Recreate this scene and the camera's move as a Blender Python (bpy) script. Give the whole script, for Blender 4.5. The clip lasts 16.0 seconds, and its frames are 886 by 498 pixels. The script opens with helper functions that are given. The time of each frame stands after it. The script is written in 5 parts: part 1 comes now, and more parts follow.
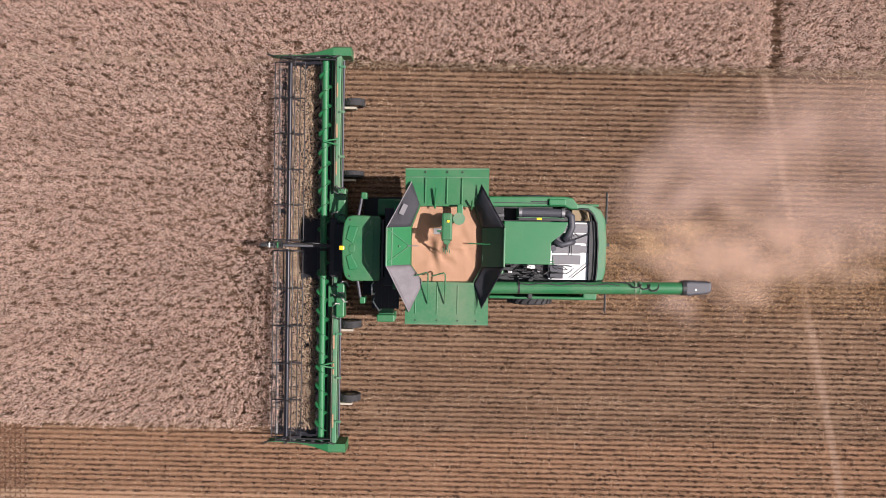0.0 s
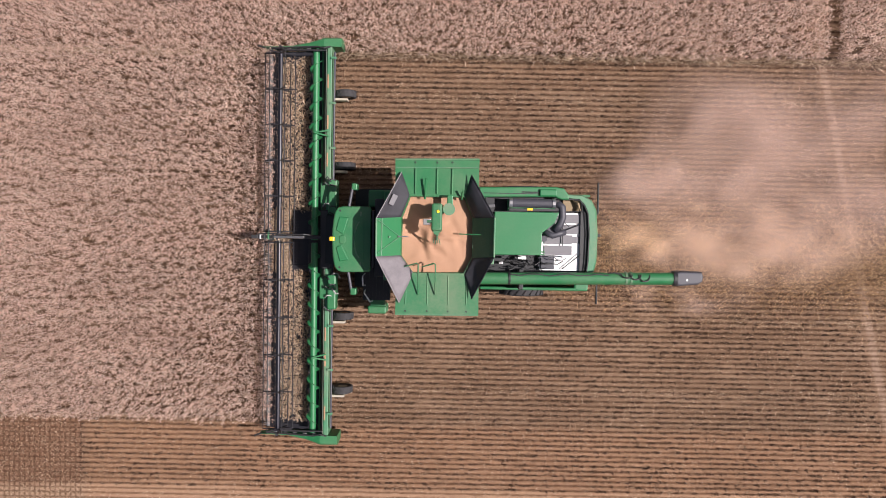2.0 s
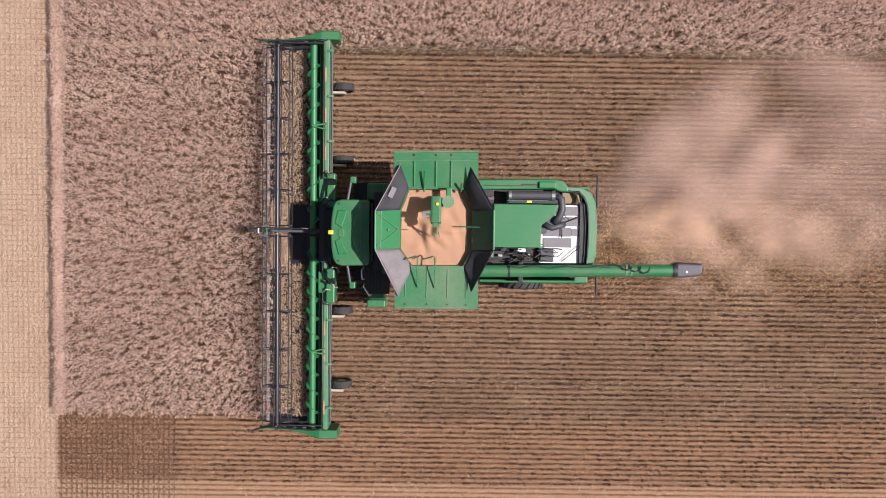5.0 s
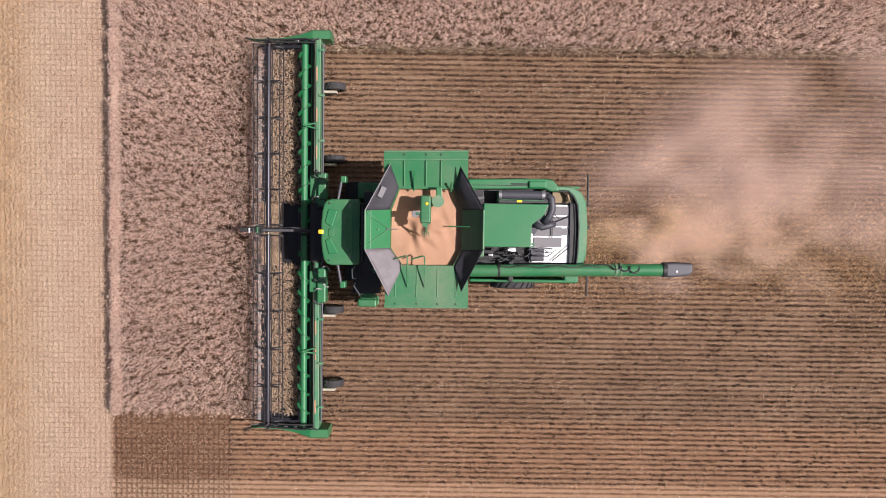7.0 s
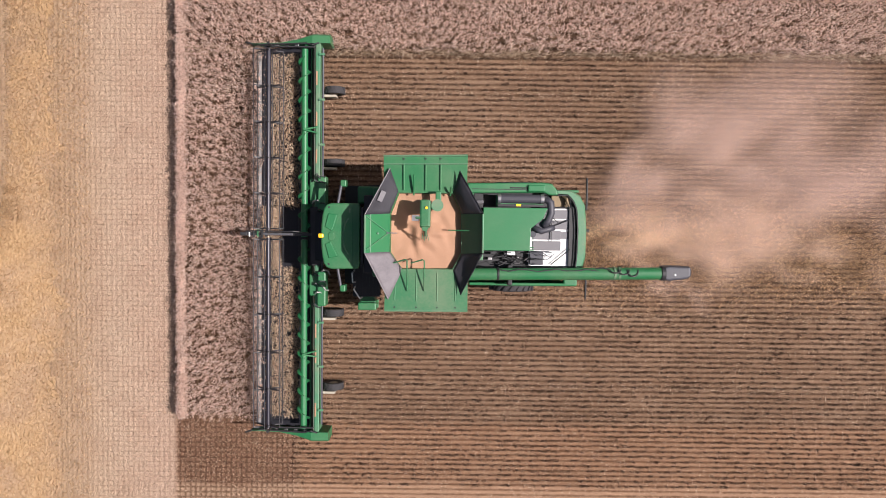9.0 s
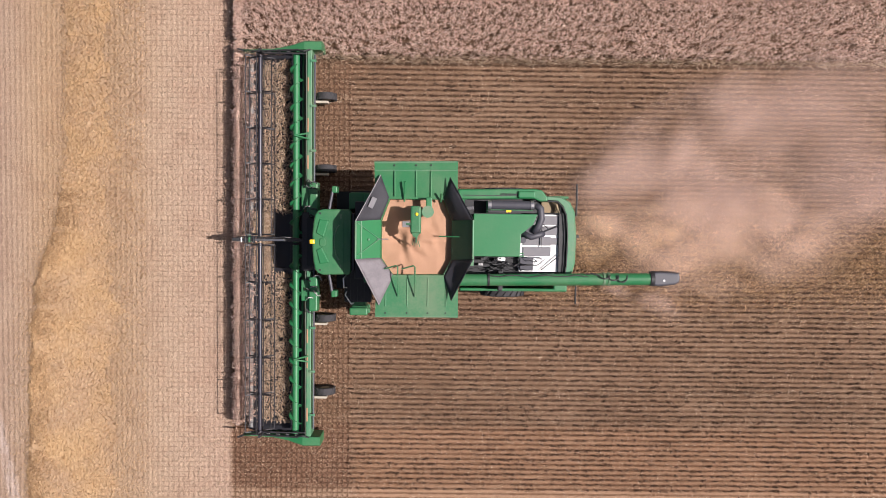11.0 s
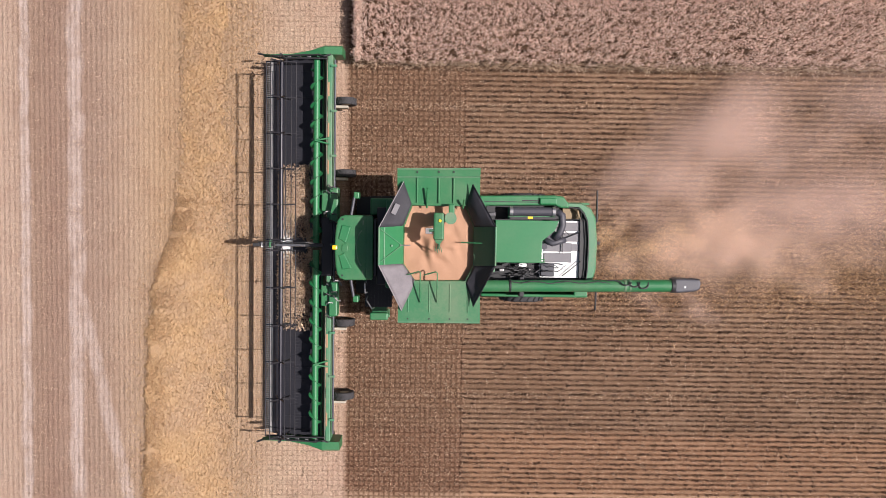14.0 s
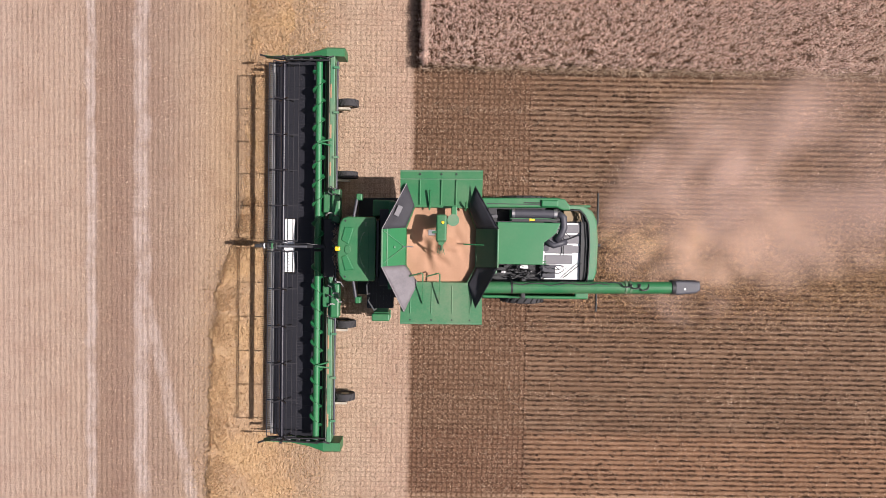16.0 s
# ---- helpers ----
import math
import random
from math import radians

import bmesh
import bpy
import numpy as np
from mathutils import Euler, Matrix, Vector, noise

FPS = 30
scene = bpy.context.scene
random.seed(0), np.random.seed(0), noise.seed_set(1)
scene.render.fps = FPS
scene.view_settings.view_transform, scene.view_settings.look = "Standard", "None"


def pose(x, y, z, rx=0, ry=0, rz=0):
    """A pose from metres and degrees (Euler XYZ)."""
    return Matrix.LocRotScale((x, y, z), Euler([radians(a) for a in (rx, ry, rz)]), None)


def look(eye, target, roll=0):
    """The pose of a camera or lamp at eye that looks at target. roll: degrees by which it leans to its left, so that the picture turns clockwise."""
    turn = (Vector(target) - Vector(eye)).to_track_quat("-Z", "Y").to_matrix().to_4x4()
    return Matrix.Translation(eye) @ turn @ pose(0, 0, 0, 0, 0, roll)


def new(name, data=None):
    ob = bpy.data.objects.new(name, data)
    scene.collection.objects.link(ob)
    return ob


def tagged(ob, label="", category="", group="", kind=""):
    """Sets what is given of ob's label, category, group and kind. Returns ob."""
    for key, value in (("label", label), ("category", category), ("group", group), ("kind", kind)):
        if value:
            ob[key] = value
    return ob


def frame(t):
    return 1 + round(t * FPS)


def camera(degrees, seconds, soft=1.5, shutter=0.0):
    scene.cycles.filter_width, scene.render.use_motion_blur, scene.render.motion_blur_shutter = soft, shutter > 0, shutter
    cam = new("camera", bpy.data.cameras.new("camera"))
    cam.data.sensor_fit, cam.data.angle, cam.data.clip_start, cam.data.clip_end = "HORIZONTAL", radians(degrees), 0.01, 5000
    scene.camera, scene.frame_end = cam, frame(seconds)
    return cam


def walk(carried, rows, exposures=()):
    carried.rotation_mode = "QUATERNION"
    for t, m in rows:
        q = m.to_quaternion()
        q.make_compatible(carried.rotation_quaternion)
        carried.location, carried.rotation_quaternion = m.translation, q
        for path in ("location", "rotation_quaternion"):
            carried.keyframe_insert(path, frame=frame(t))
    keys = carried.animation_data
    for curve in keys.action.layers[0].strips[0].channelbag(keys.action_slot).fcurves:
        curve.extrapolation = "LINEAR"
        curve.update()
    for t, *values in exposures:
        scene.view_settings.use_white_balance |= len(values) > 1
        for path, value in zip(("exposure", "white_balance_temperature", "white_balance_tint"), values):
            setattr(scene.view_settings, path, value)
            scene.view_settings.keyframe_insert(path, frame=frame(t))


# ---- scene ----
# ---------------------------------------------------------------- camera
SPEED = 1.172           # the harvester's ground speed, metres a second, towards -x
SECONDS = 16.0
REL = [
    (0, 3.240, 0.749, 25.660, -1.871, 0.160, 1.117),
    (0.5, 3.410, 0.692, 25.668, -1.895, 0.272, 1.018),
    (1, 3.550, 0.662, 25.663, -1.996, 0.338, 0.990),
    (1.5, 3.615, 0.618, 25.639, -2.066, 0.323, 1.002),
    (2, 3.576, 0.527, 25.601, -2.039, 0.240, 0.995),
    (2.5, 3.475, 0.441, 25.580, -2.025, 0.160, 0.977),
    (3, 3.392, 0.405, 25.581, -2.087, 0.148, 0.971),
    (3.5, 3.365, 0.388, 25.574, -2.146, 0.173, 0.909),
    (4, 3.359, 0.356, 25.549, -2.149, 0.146, 0.728),
    (6.5, 3.811, 0.435, 25.529, -2.442, -0.164, 0.737),
    (7, 3.821, 0.423, 25.538, -2.389, -0.001, 0.749),
    (7.5, 3.813, 0.432, 25.547, -2.360, 0.084, 0.721),
    (8, 3.801, 0.478, 25.565, -2.400, 0.087, 0.680),
    (8.5, 3.802, 0.528, 25.593, -2.438, 0.036, 0.666),
    (9, 3.826, 0.534, 25.625, -2.364, -0.026, 0.676),
    (11.5, 3.962, 0.756, 25.772, -2.276, -0.414, 0.665),
    (12, 3.895, 0.812, 25.791, -2.340, -0.262, 0.663),
    (12.5, 3.790, 0.845, 25.797, -2.358, -0.148, 0.661),
    (13, 3.647, 0.881, 25.794, -2.390, -0.131, 0.705),
    (13.5, 3.485, 0.935, 25.808, -2.459, -0.197, 0.807),
    (14, 3.325, 0.971, 25.849, -2.507, -0.272, 0.816),
    (14.5, 3.205, 0.996, 25.909, -2.547, -0.292, 0.778),
    (15, 3.159, 1.031, 25.976, -2.626, -0.265, 0.857),
    (15.5, 3.135, 1.034, 26.010, -2.606, -0.380, 0.951),
    (16, 3.076, 0.974, 25.992, -2.377, -0.717, 1.015),
]

cam = camera(64.8, SECONDS, soft=0.6)
walk(cam, [(t, pose(x - SPEED * t, y, z, rx, ry, rz)) for t, x, y, z, rx, ry, rz in REL])

# ---------------------------------------------------------------- world and sun
SUN_EL = 54.0
world = bpy.data.worlds.new("sky")
scene.world = world
world.use_nodes = True
wn = world.node_tree.nodes
sky = wn.new("ShaderNodeTexSky")
sky.sky_type = "NISHITA"
sky.sun_disc = False
sky.sun_elevation = radians(SUN_EL)
sky.sun_rotation = radians(90)
sky.dust_density = 5.0
sky.ozone_density = 0.3
wn["Background"].inputs["Strength"].default_value = 0.05
world.node_tree.links.new(sky.outputs[0], wn["Background"].inputs["Color"])
sun_data = bpy.data.lights.new("sun", "SUN")
sun_data.energy = 5.0
sun_data.angle = radians(0.53)
sun_data.color = (1.0, 0.945, 0.885)
sun = new("sun", sun_data)
sun.matrix_world = look((math.cos(radians(SUN_EL)) * 60, 0, math.sin(radians(SUN_EL)) * 60), (0, 0, 0))
scene.view_settings.exposure = 0.4
scene.view_settings.use_white_balance = True
scene.view_settings.white_balance_temperature = 6350
scene.view_settings.white_balance_tint = 16
scene.cycles.transparent_max_bounces = 512


# ---------------------------------------------------------------- materials
class Nodes:
    """A small builder for node materials."""

    def __init__(self, name):
        self.mat = bpy.data.materials.new(name)
        self.mat.use_nodes = True
        self.t = self.mat.node_tree
        self.n = self.t.nodes
        self.bsdf = self.n["Principled BSDF"]
        self.out = self.n["Material Output"]

    def link(self, a, b):
        self.t.links.new(a, b)

    def put(self, socket, v):
        if hasattr(v, "links"):
            self.link(v, socket)
        else:
            socket.default_value = v

    def coords(self, which="Object"):
        return self.n.new("ShaderNodeTexCoord").outputs[which]

    def math(self, op, a, b=0.0, c=0.0, clamp=False):
        m = self.n.new("ShaderNodeMath")
        m.operation, m.use_clamp = op, clamp
        for s, v in zip(m.inputs, (a, b, c)):
            self.put(s, v)
        return m.outputs[0]

    def step(self, v, lo, hi, a=0.0, b=1.0):
        m = self.n.new("ShaderNodeMapRange")
        m.interpolation_type = "SMOOTHSTEP"
        for s, x in zip(m.inputs, (v, lo, hi, a, b)):
            self.put(s, x)
        return m.outputs[0]

    def noise(self, vec, scale, detail=4.0, rough=0.55, stretch=None, out="Fac"):
        if stretch:
            mp = self.n.new("ShaderNodeMapping")
            mp.inputs["Scale"].default_value = stretch
            self.link(vec, mp.inputs["Vector"])
            vec = mp.outputs[0]
        x = self.n.new("ShaderNodeTexNoise")
        self.link(vec, x.inputs["Vector"])
        x.inputs["Scale"].default_value = scale
        x.inputs["Detail"].default_value = detail
        x.inputs["Roughness"].default_value = rough
        return x.outputs[out]

    def ramp(self, fac, stops, mode="LINEAR"):
        r = self.n.new("ShaderNodeValToRGB")
        r.color_ramp.interpolation = mode
        e = r.color_ramp.elements
        while len(e) < len(stops):
            e.new(0.5)
        for k, (p, c) in zip(e, stops):
            k.position, k.color = p, (*c, 1)
        self.link(fac, r.inputs[0])
        return r.outputs[0]

    def mix(self, fac, a, b, mode="MIX"):
        m = self.n.new("ShaderNodeMix")
        m.data_type, m.blend_type = "RGBA", mode
        self.put(m.inputs[0], fac)
        for s, v in ((m.inputs[6], a), (m.inputs[7], b)):
            self.put(s, (*v, 1) if isinstance(v, tuple) and len(v) == 3 else v)
        return m.outputs[2]

    def bump(self, height, strength, distance=0.02):
        b = self.n.new("ShaderNodeBump")
        b.inputs["Strength"].default_value = strength
        b.inputs["Distance"].default_value = distance
        self.link(height, b.inputs["Height"])
        self.link(b.outputs[0], self.bsdf.inputs["Normal"])

    def set(self, color=None, rough=None, metal=None, coat=None, spec=None):
        for key, v in (("Base Color", color), ("Roughness", rough), ("Metallic", metal), ("Coat Weight", coat), ("Specular IOR Level", spec)):
            if v is not None:
                self.put(self.bsdf.inputs[key], (*v, 1) if isinstance(v, tuple) and len(v) == 3 else v)
        return self.mat


def paint(name, color, dust=0.13, rough=0.46, dust_color=(0.3, 0.24, 0.18)):
    """Sprayed enamel with a film of field dust in patches."""
    k = Nodes(name)
    co = k.coords()
    big = k.noise(co, 0.9, 5, 0.6)
    fine = k.noise(co, 14, 4, 0.65)
    film = k.math("MULTIPLY", k.step(k.math("ADD", big, k.math("MULTIPLY", fine, 0.35)), 0.5, 0.95), dust)
    tone = k.mix(k.math("MULTIPLY", k.noise(co, 3.1, 3), 0.5), color, tuple(c * 0.78 for c in color))
    k.set(color=k.mix(film, tone, dust_color), rough=k.math("ADD", k.math("MULTIPLY", film, 0.6), rough))
    k.bump(fine, 0.04, 0.004)
    return k.mat


def plain(name, color, rough=0.6, metal=0.0, vary=0.3, scale=6.0, bump=0.05):
    k = Nodes(name)
    co = k.coords()
    n1, n2 = k.noise(co, scale, 5, 0.6), k.noise(co, scale * 7, 3, 0.6)
    fac = k.math("ADD", k.math("MULTIPLY", n1, 0.7), k.math("MULTIPLY", n2, 0.3))
    k.set(color=k.mix(fac, tuple(c * (1 - vary) for c in color), tuple(min(1, c * (1 + vary)) for c in color)),
          rough=k.math("ADD", k.math("MULTIPLY", n1, 0.2), rough - 0.1), metal=metal)
    k.bump(n2, bump, 0.01)
    return k.mat


def plant_mat(name, stops, rough=0.8, tip=None):
    """Dry plant matter: every blade has a tone of its own."""
    k = Nodes(name)
    isl = k.n.new("ShaderNodeNewGeometry").outputs["Random Per Island"]
    col = k.ramp(isl, stops)
    co = k.coords()
    patch = k.noise(co, 0.45, 3, 0.6)
    col = k.mix(k.step(patch, 0.35, 0.7, 0.0, 0.25), col, tuple(c * 0.72 for c in stops[0][1]))
    k.set(color=col, rough=rough, spec=0.25)
    return k.mat


GREEN = paint("green_enamel", (0.015, 0.145, 0.05))
GREEN_CLEAN = paint("green_enamel_clean", (0.012, 0.15, 0.05), dust=0.06)
GREEN_DUSTY = paint("green_enamel_dusty", (0.022, 0.15, 0.058), dust=0.28)
GREEN_PALE = paint("green_panel_faded", (0.05, 0.19, 0.095), dust=0.4, rough=0.5)
OLIVE = plain("weathered_olive_sheet", (0.055, 0.075, 0.05), 0.6, 0.2)
BLACK = plain("black_plastic", (0.018, 0.018, 0.02), 0.55)
DARK = plain("dark_machinery", (0.03, 0.03, 0.032), 0.6, 0.3, 0.5)
CHARCOAL = plain("charcoal_duct", (0.045, 0.045, 0.056), 0.55, 0.0, 0.25)
FABRIC = plain("dusty_rubber_sheet", (0.16, 0.145, 0.155), 0.8, 0.0, 0.6, 4.0, 0.3)
FABRIC_DARK = plain("dark_rubber_sheet", (0.03, 0.029, 0.036), 0.75, 0.0, 0.7, 4.0, 0.3)
RUBBER = plain("tyre_rubber", (0.035, 0.033, 0.035), 0.85, 0.0, 0.35, 9.0, 0.2)
BELT = plain("draper_belt", (0.013, 0.013, 0.018), 0.6, 0.0, 0.35, 2.5, 0.1)
STEEL = plain("worn_steel", (0.45, 0.44, 0.44), 0.35, 0.9, 0.25)
# near-white base colour holds the sun's glint on the steel plate
BRIGHT = plain("feed_plate_white_glint", (0.88, 0.87, 0.85), 0.5, 0.1, 0.08)
REELMAT = plain("reel_steel", (0.013, 0.012, 0.016), 0.55, 0.0, 0.4)
REELTUBE = plain("reel_tube_steel", (0.018, 0.017, 0.026), 0.34, 0.0, 0.4)
TRIM = plain("pale_sheet_seam", (0.22, 0.21, 0.215), 0.7)
GUARD = plain("worn_knife_guards", (0.3, 0.29, 0.28), 0.5, 0.2, 0.4)
WHITE = plain("white_panel", (0.75, 0.75, 0.74), 0.5, 0.0, 0.1)
# green enamel darkened to hold the shade on the raised rear cover
GREEN_SHADED = paint("green_enamel_shaded", (0.012, 0.06, 0.03), dust=0.08, rough=0.6)
GREYPANEL = plain("grey_panel", (0.15, 0.145, 0.155), 0.6, 0.0, 0.25)
YELLOW = plain("amber_lens", (0.85, 0.5, 0.02), 0.35, 0.0, 0.1)
ORANGE = plain("orange_reflector", (0.38, 0.22, 0.13), 0.6)
BRASS = plain("rusty_exhaust", (0.2, 0.15, 0.09), 0.6, 0.5, 0.4)
HUB = plain("cream_wheel_hub", (0.36, 0.32, 0.26), 0.6)

kg = Nodes("cab_glass")
kg.set(color=(0.012, 0.014, 0.016), rough=0.06)
GLASS = kg.mat

kg = Nodes("soya_grain")
co = kg.coords()
vor = kg.n.new("ShaderNodeTexVoronoi")
vor.inputs["Scale"].default_value = 60
kg.link(co, vor.inputs["Vector"])
seed = kg.mix(kg.noise(co, 1.6, 4), (0.36, 0.198, 0.12), (0.45, 0.262, 0.163))
kg.set(color=kg.mix(kg.math("MULTIPLY", vor.outputs["Distance"], 0.5), seed, (0.3, 0.155, 0.085)), rough=0.75)
kg.bump(vor.outputs["Distance"], 0.5, 0.01)
GRAIN = kg.mat

CROP = plant_mat("dry_pods", [(0.0, (0.3, 0.183, 0.135)), (0.3, (0.7, 0.475, 0.375)), (0.65, (0.88, 0.645, 0.535)), (1.0, (0.95, 0.785, 0.675))])
STUBBLE = plant_mat("stubble_stalks", [(0.0, (0.13, 0.07, 0.043)), (0.5, (0.25, 0.148, 0.095)), (1.0, (0.44, 0.29, 0.2))])
STUBBLE_DARK = plant_mat("dark_stubble_stools", [(0.0, (0.06, 0.036, 0.022)), (0.6, (0.135, 0.082, 0.052)), (1.0, (0.29, 0.19, 0.125))])
STUBBLE_PALE = plant_mat("pale_stubble_stalks", [(0.0, (0.22, 0.145, 0.1)), (0.5, (0.36, 0.25, 0.175)), (1.0, (0.56, 0.42, 0.3))])
STRAW = plant_mat("straw", [(0.0, (0.38, 0.25, 0.16)), (0.5, (0.58, 0.42, 0.29)), (1.0, (0.8, 0.64, 0.48))])
CHIP = plant_mat("chips", [(0.0, (0.13, 0.078, 0.05)), (0.35, (0.33, 0.21, 0.14)), (0.75, (0.5, 0.34, 0.235)), (1.0, (0.74, 0.56, 0.42))])
GOLD = plant_mat("golden_straw", [(0.0, (0.36, 0.205, 0.095)), (0.5, (0.6, 0.38, 0.2)), (1.0, (0.8, 0.57, 0.35))])

# ground: brown field soil, pale headland with wheel tracks, rows everywhere
EDGE = -16.26           # where the field's standing crop ends towards the headland
CROSS = -12.1           # the headland rows cross the field rows up to here
kg = Nodes("field_soil")
co = kg.coords()
sep = kg.n.new("ShaderNodeSeparateXYZ")
kg.link(co, sep.inputs[0])
gx, gy = sep.outputs[0], sep.outputs[1]
wob = kg.math("MULTIPLY", kg.math("SUBTRACT", kg.noise(co, 0.35, 3), 0.5), 0.7)
gxw = kg.math("ADD", gx, wob)
mr = kg.n.new("ShaderNodeMapRange")
mr.inputs[1].default_value, mr.inputs[2].default_value = -32.0, -16.0
kg.link(gxw, mr.inputs[0])
head = kg.ramp(mr.outputs[0], [
    (0.0, (0.46, 0.345, 0.275)), (0.20, (0.46, 0.345, 0.27)), (0.235, (0.345, 0.245, 0.185)), (0.29, (0.315, 0.215, 0.165)),
    (0.335, (0.345, 0.245, 0.19)), (0.40, (0.36, 0.26, 0.2)), (0.46, (0.43, 0.315, 0.23)), (0.55, (0.45, 0.315, 0.2)),
    (0.70, (0.45, 0.315, 0.2)), (0.82, (0.51, 0.38, 0.275)), (0.95, (0.5, 0.36, 0.27)), (1.0, (0.45, 0.32, 0.235))])
blotch = kg.noise(co, 0.9, 5, 0.65)
head = kg.mix(kg.step(blotch, 0.42, 0.68, 0.0, 0.45), head, kg.mix(1.0, head, (0.82, 0.74, 0.72), "MULTIPLY"))
wob2 = kg.math("MULTIPLY", kg.math("SUBTRACT", kg.noise(co, 0.6, 4), 0.5), 0.5)


def track_mask(centre, half):
    d = kg.math("ABSOLUTE", kg.math("ADD", kg.math("SUBTRACT", gx, centre), wob2))
    return kg.step(d, half * 0.35, half, 1.0, 0.0)


patchy = kg.step(kg.noise(co, 1.3, 4), 0.25, 0.6, 0.35, 1.0)
branch_x = kg.math("SUBTRACT", -26.6, kg.math("MULTIPLY", kg.math("ADD", gy, 1.2), 0.24))
branch = kg.math("MULTIPLY", track_mask(branch_x, 0.34), kg.step(gy, -1.0, -2.0))
tracks = kg.math("MAXIMUM", kg.math("MAXIMUM", track_mask(-26.5, 0.36), track_mask(-28.35, 0.26)), kg.math("MULTIPLY", branch, 0.8))
tracks = kg.math("MULTIPLY", tracks, patchy)
head = kg.mix(kg.math("MULTIPLY", tracks, 0.75), head, (0.56, 0.465, 0.42))
broad = kg.noise(co, 0.16, 4, 0.6)
streak = kg.noise(co, 1.0, 5, 0.65, stretch=(0.22, 2.2, 1))
soil = kg.ramp(kg.math("ADD", kg.math("MULTIPLY", broad, 0.45), kg.math("MULTIPLY", streak, 0.55)),
               [(0.25, (0.15, 0.092, 0.058)), (0.5, (0.235, 0.15, 0.098)), (0.75, (0.36, 0.245, 0.168))])
cross = kg.math("MULTIPLY", kg.step(gx, CROSS - 0.1, CROSS + 0.1, 1.0, 0.0), kg.step(gx, EDGE - 0.4, EDGE - 0.2))
soil = kg.mix(kg.math("MULTIPLY", cross, kg.step(gy, -6.7, -7.1, 0.15, 0.4)), soil, (0.25, 0.13, 0.085))
rim = kg.step(kg.math("ADD", gy, wob2), -9.2, -9.5)
soil = kg.mix(kg.math("MULTIPLY", rim, 0.75), soil, (0.42, 0.29, 0.2))
older = kg.math("MULTIPLY", kg.step(gy, -6.8, -7.2), kg.step(gx, CROSS - 0.1, CROSS + 0.3))
soil = kg.mix(kg.math("MULTIPLY", older, 0.4), soil, (0.42, 0.235, 0.14))
gap = kg.math("ABSOLUTE", kg.math("SUBTRACT", kg.math("ADD", gx, kg.math("MULTIPLY", wob2, 0.5)), kg.math("SUBTRACT", 16.2, kg.math("MULTIPLY", gy, 0.215))))
soil = kg.mix(kg.step(kg.math("ADD", gap, kg.math("MULTIPLY", kg.noise(co, 3.0, 3), 0.12)), 0.13, 0.26, 0.6, 0.0), soil, (0.42, 0.3, 0.23))
zone = kg.step(kg.math("ADD", gx, kg.math("MULTIPLY", wob2, 0.3)), EDGE - 0.35, EDGE - 0.15)
ground_col = kg.mix(zone, head, soil)
grit = kg.noise(co, 22, 6, 0.7)
clod = kg.noise(co, 5.5, 5, 0.65)
ground_col = kg.mix(kg.step(grit, 0.32, 0.68, 0.0, 0.75), ground_col, kg.mix(1.0, ground_col, (0.5, 0.47, 0.44), "MULTIPLY"))
ground_col = kg.mix(kg.step(clod, 0.45, 0.75, 0.0, 0.3), ground_col, kg.mix(1.0, ground_col, (1.45, 1.4, 1.35), "MULTIPLY"))
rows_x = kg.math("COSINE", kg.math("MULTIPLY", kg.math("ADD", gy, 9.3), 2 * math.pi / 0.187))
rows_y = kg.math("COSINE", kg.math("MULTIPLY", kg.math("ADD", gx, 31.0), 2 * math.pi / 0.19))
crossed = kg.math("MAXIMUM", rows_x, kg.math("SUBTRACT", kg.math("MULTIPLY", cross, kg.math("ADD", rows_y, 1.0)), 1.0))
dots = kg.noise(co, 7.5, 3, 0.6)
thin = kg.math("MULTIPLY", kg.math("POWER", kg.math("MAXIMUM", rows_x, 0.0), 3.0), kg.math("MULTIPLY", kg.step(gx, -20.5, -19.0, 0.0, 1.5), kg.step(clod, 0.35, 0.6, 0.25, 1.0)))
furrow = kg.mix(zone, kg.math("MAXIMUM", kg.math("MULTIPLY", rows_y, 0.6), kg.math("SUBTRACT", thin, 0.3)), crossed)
# drilled rows darkened in the colour: dark soil plus the stools' shade
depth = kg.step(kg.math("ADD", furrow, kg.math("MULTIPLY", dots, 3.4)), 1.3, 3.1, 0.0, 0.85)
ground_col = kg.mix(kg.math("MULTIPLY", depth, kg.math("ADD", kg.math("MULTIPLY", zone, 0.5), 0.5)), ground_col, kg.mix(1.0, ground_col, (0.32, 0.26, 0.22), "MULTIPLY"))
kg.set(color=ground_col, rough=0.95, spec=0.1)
kg.bump(kg.math("ADD", kg.math("ADD", grit, clod), kg.math("MULTIPLY", furrow, 0.25)), 0.9, 0.04)
SOIL = kg.mat


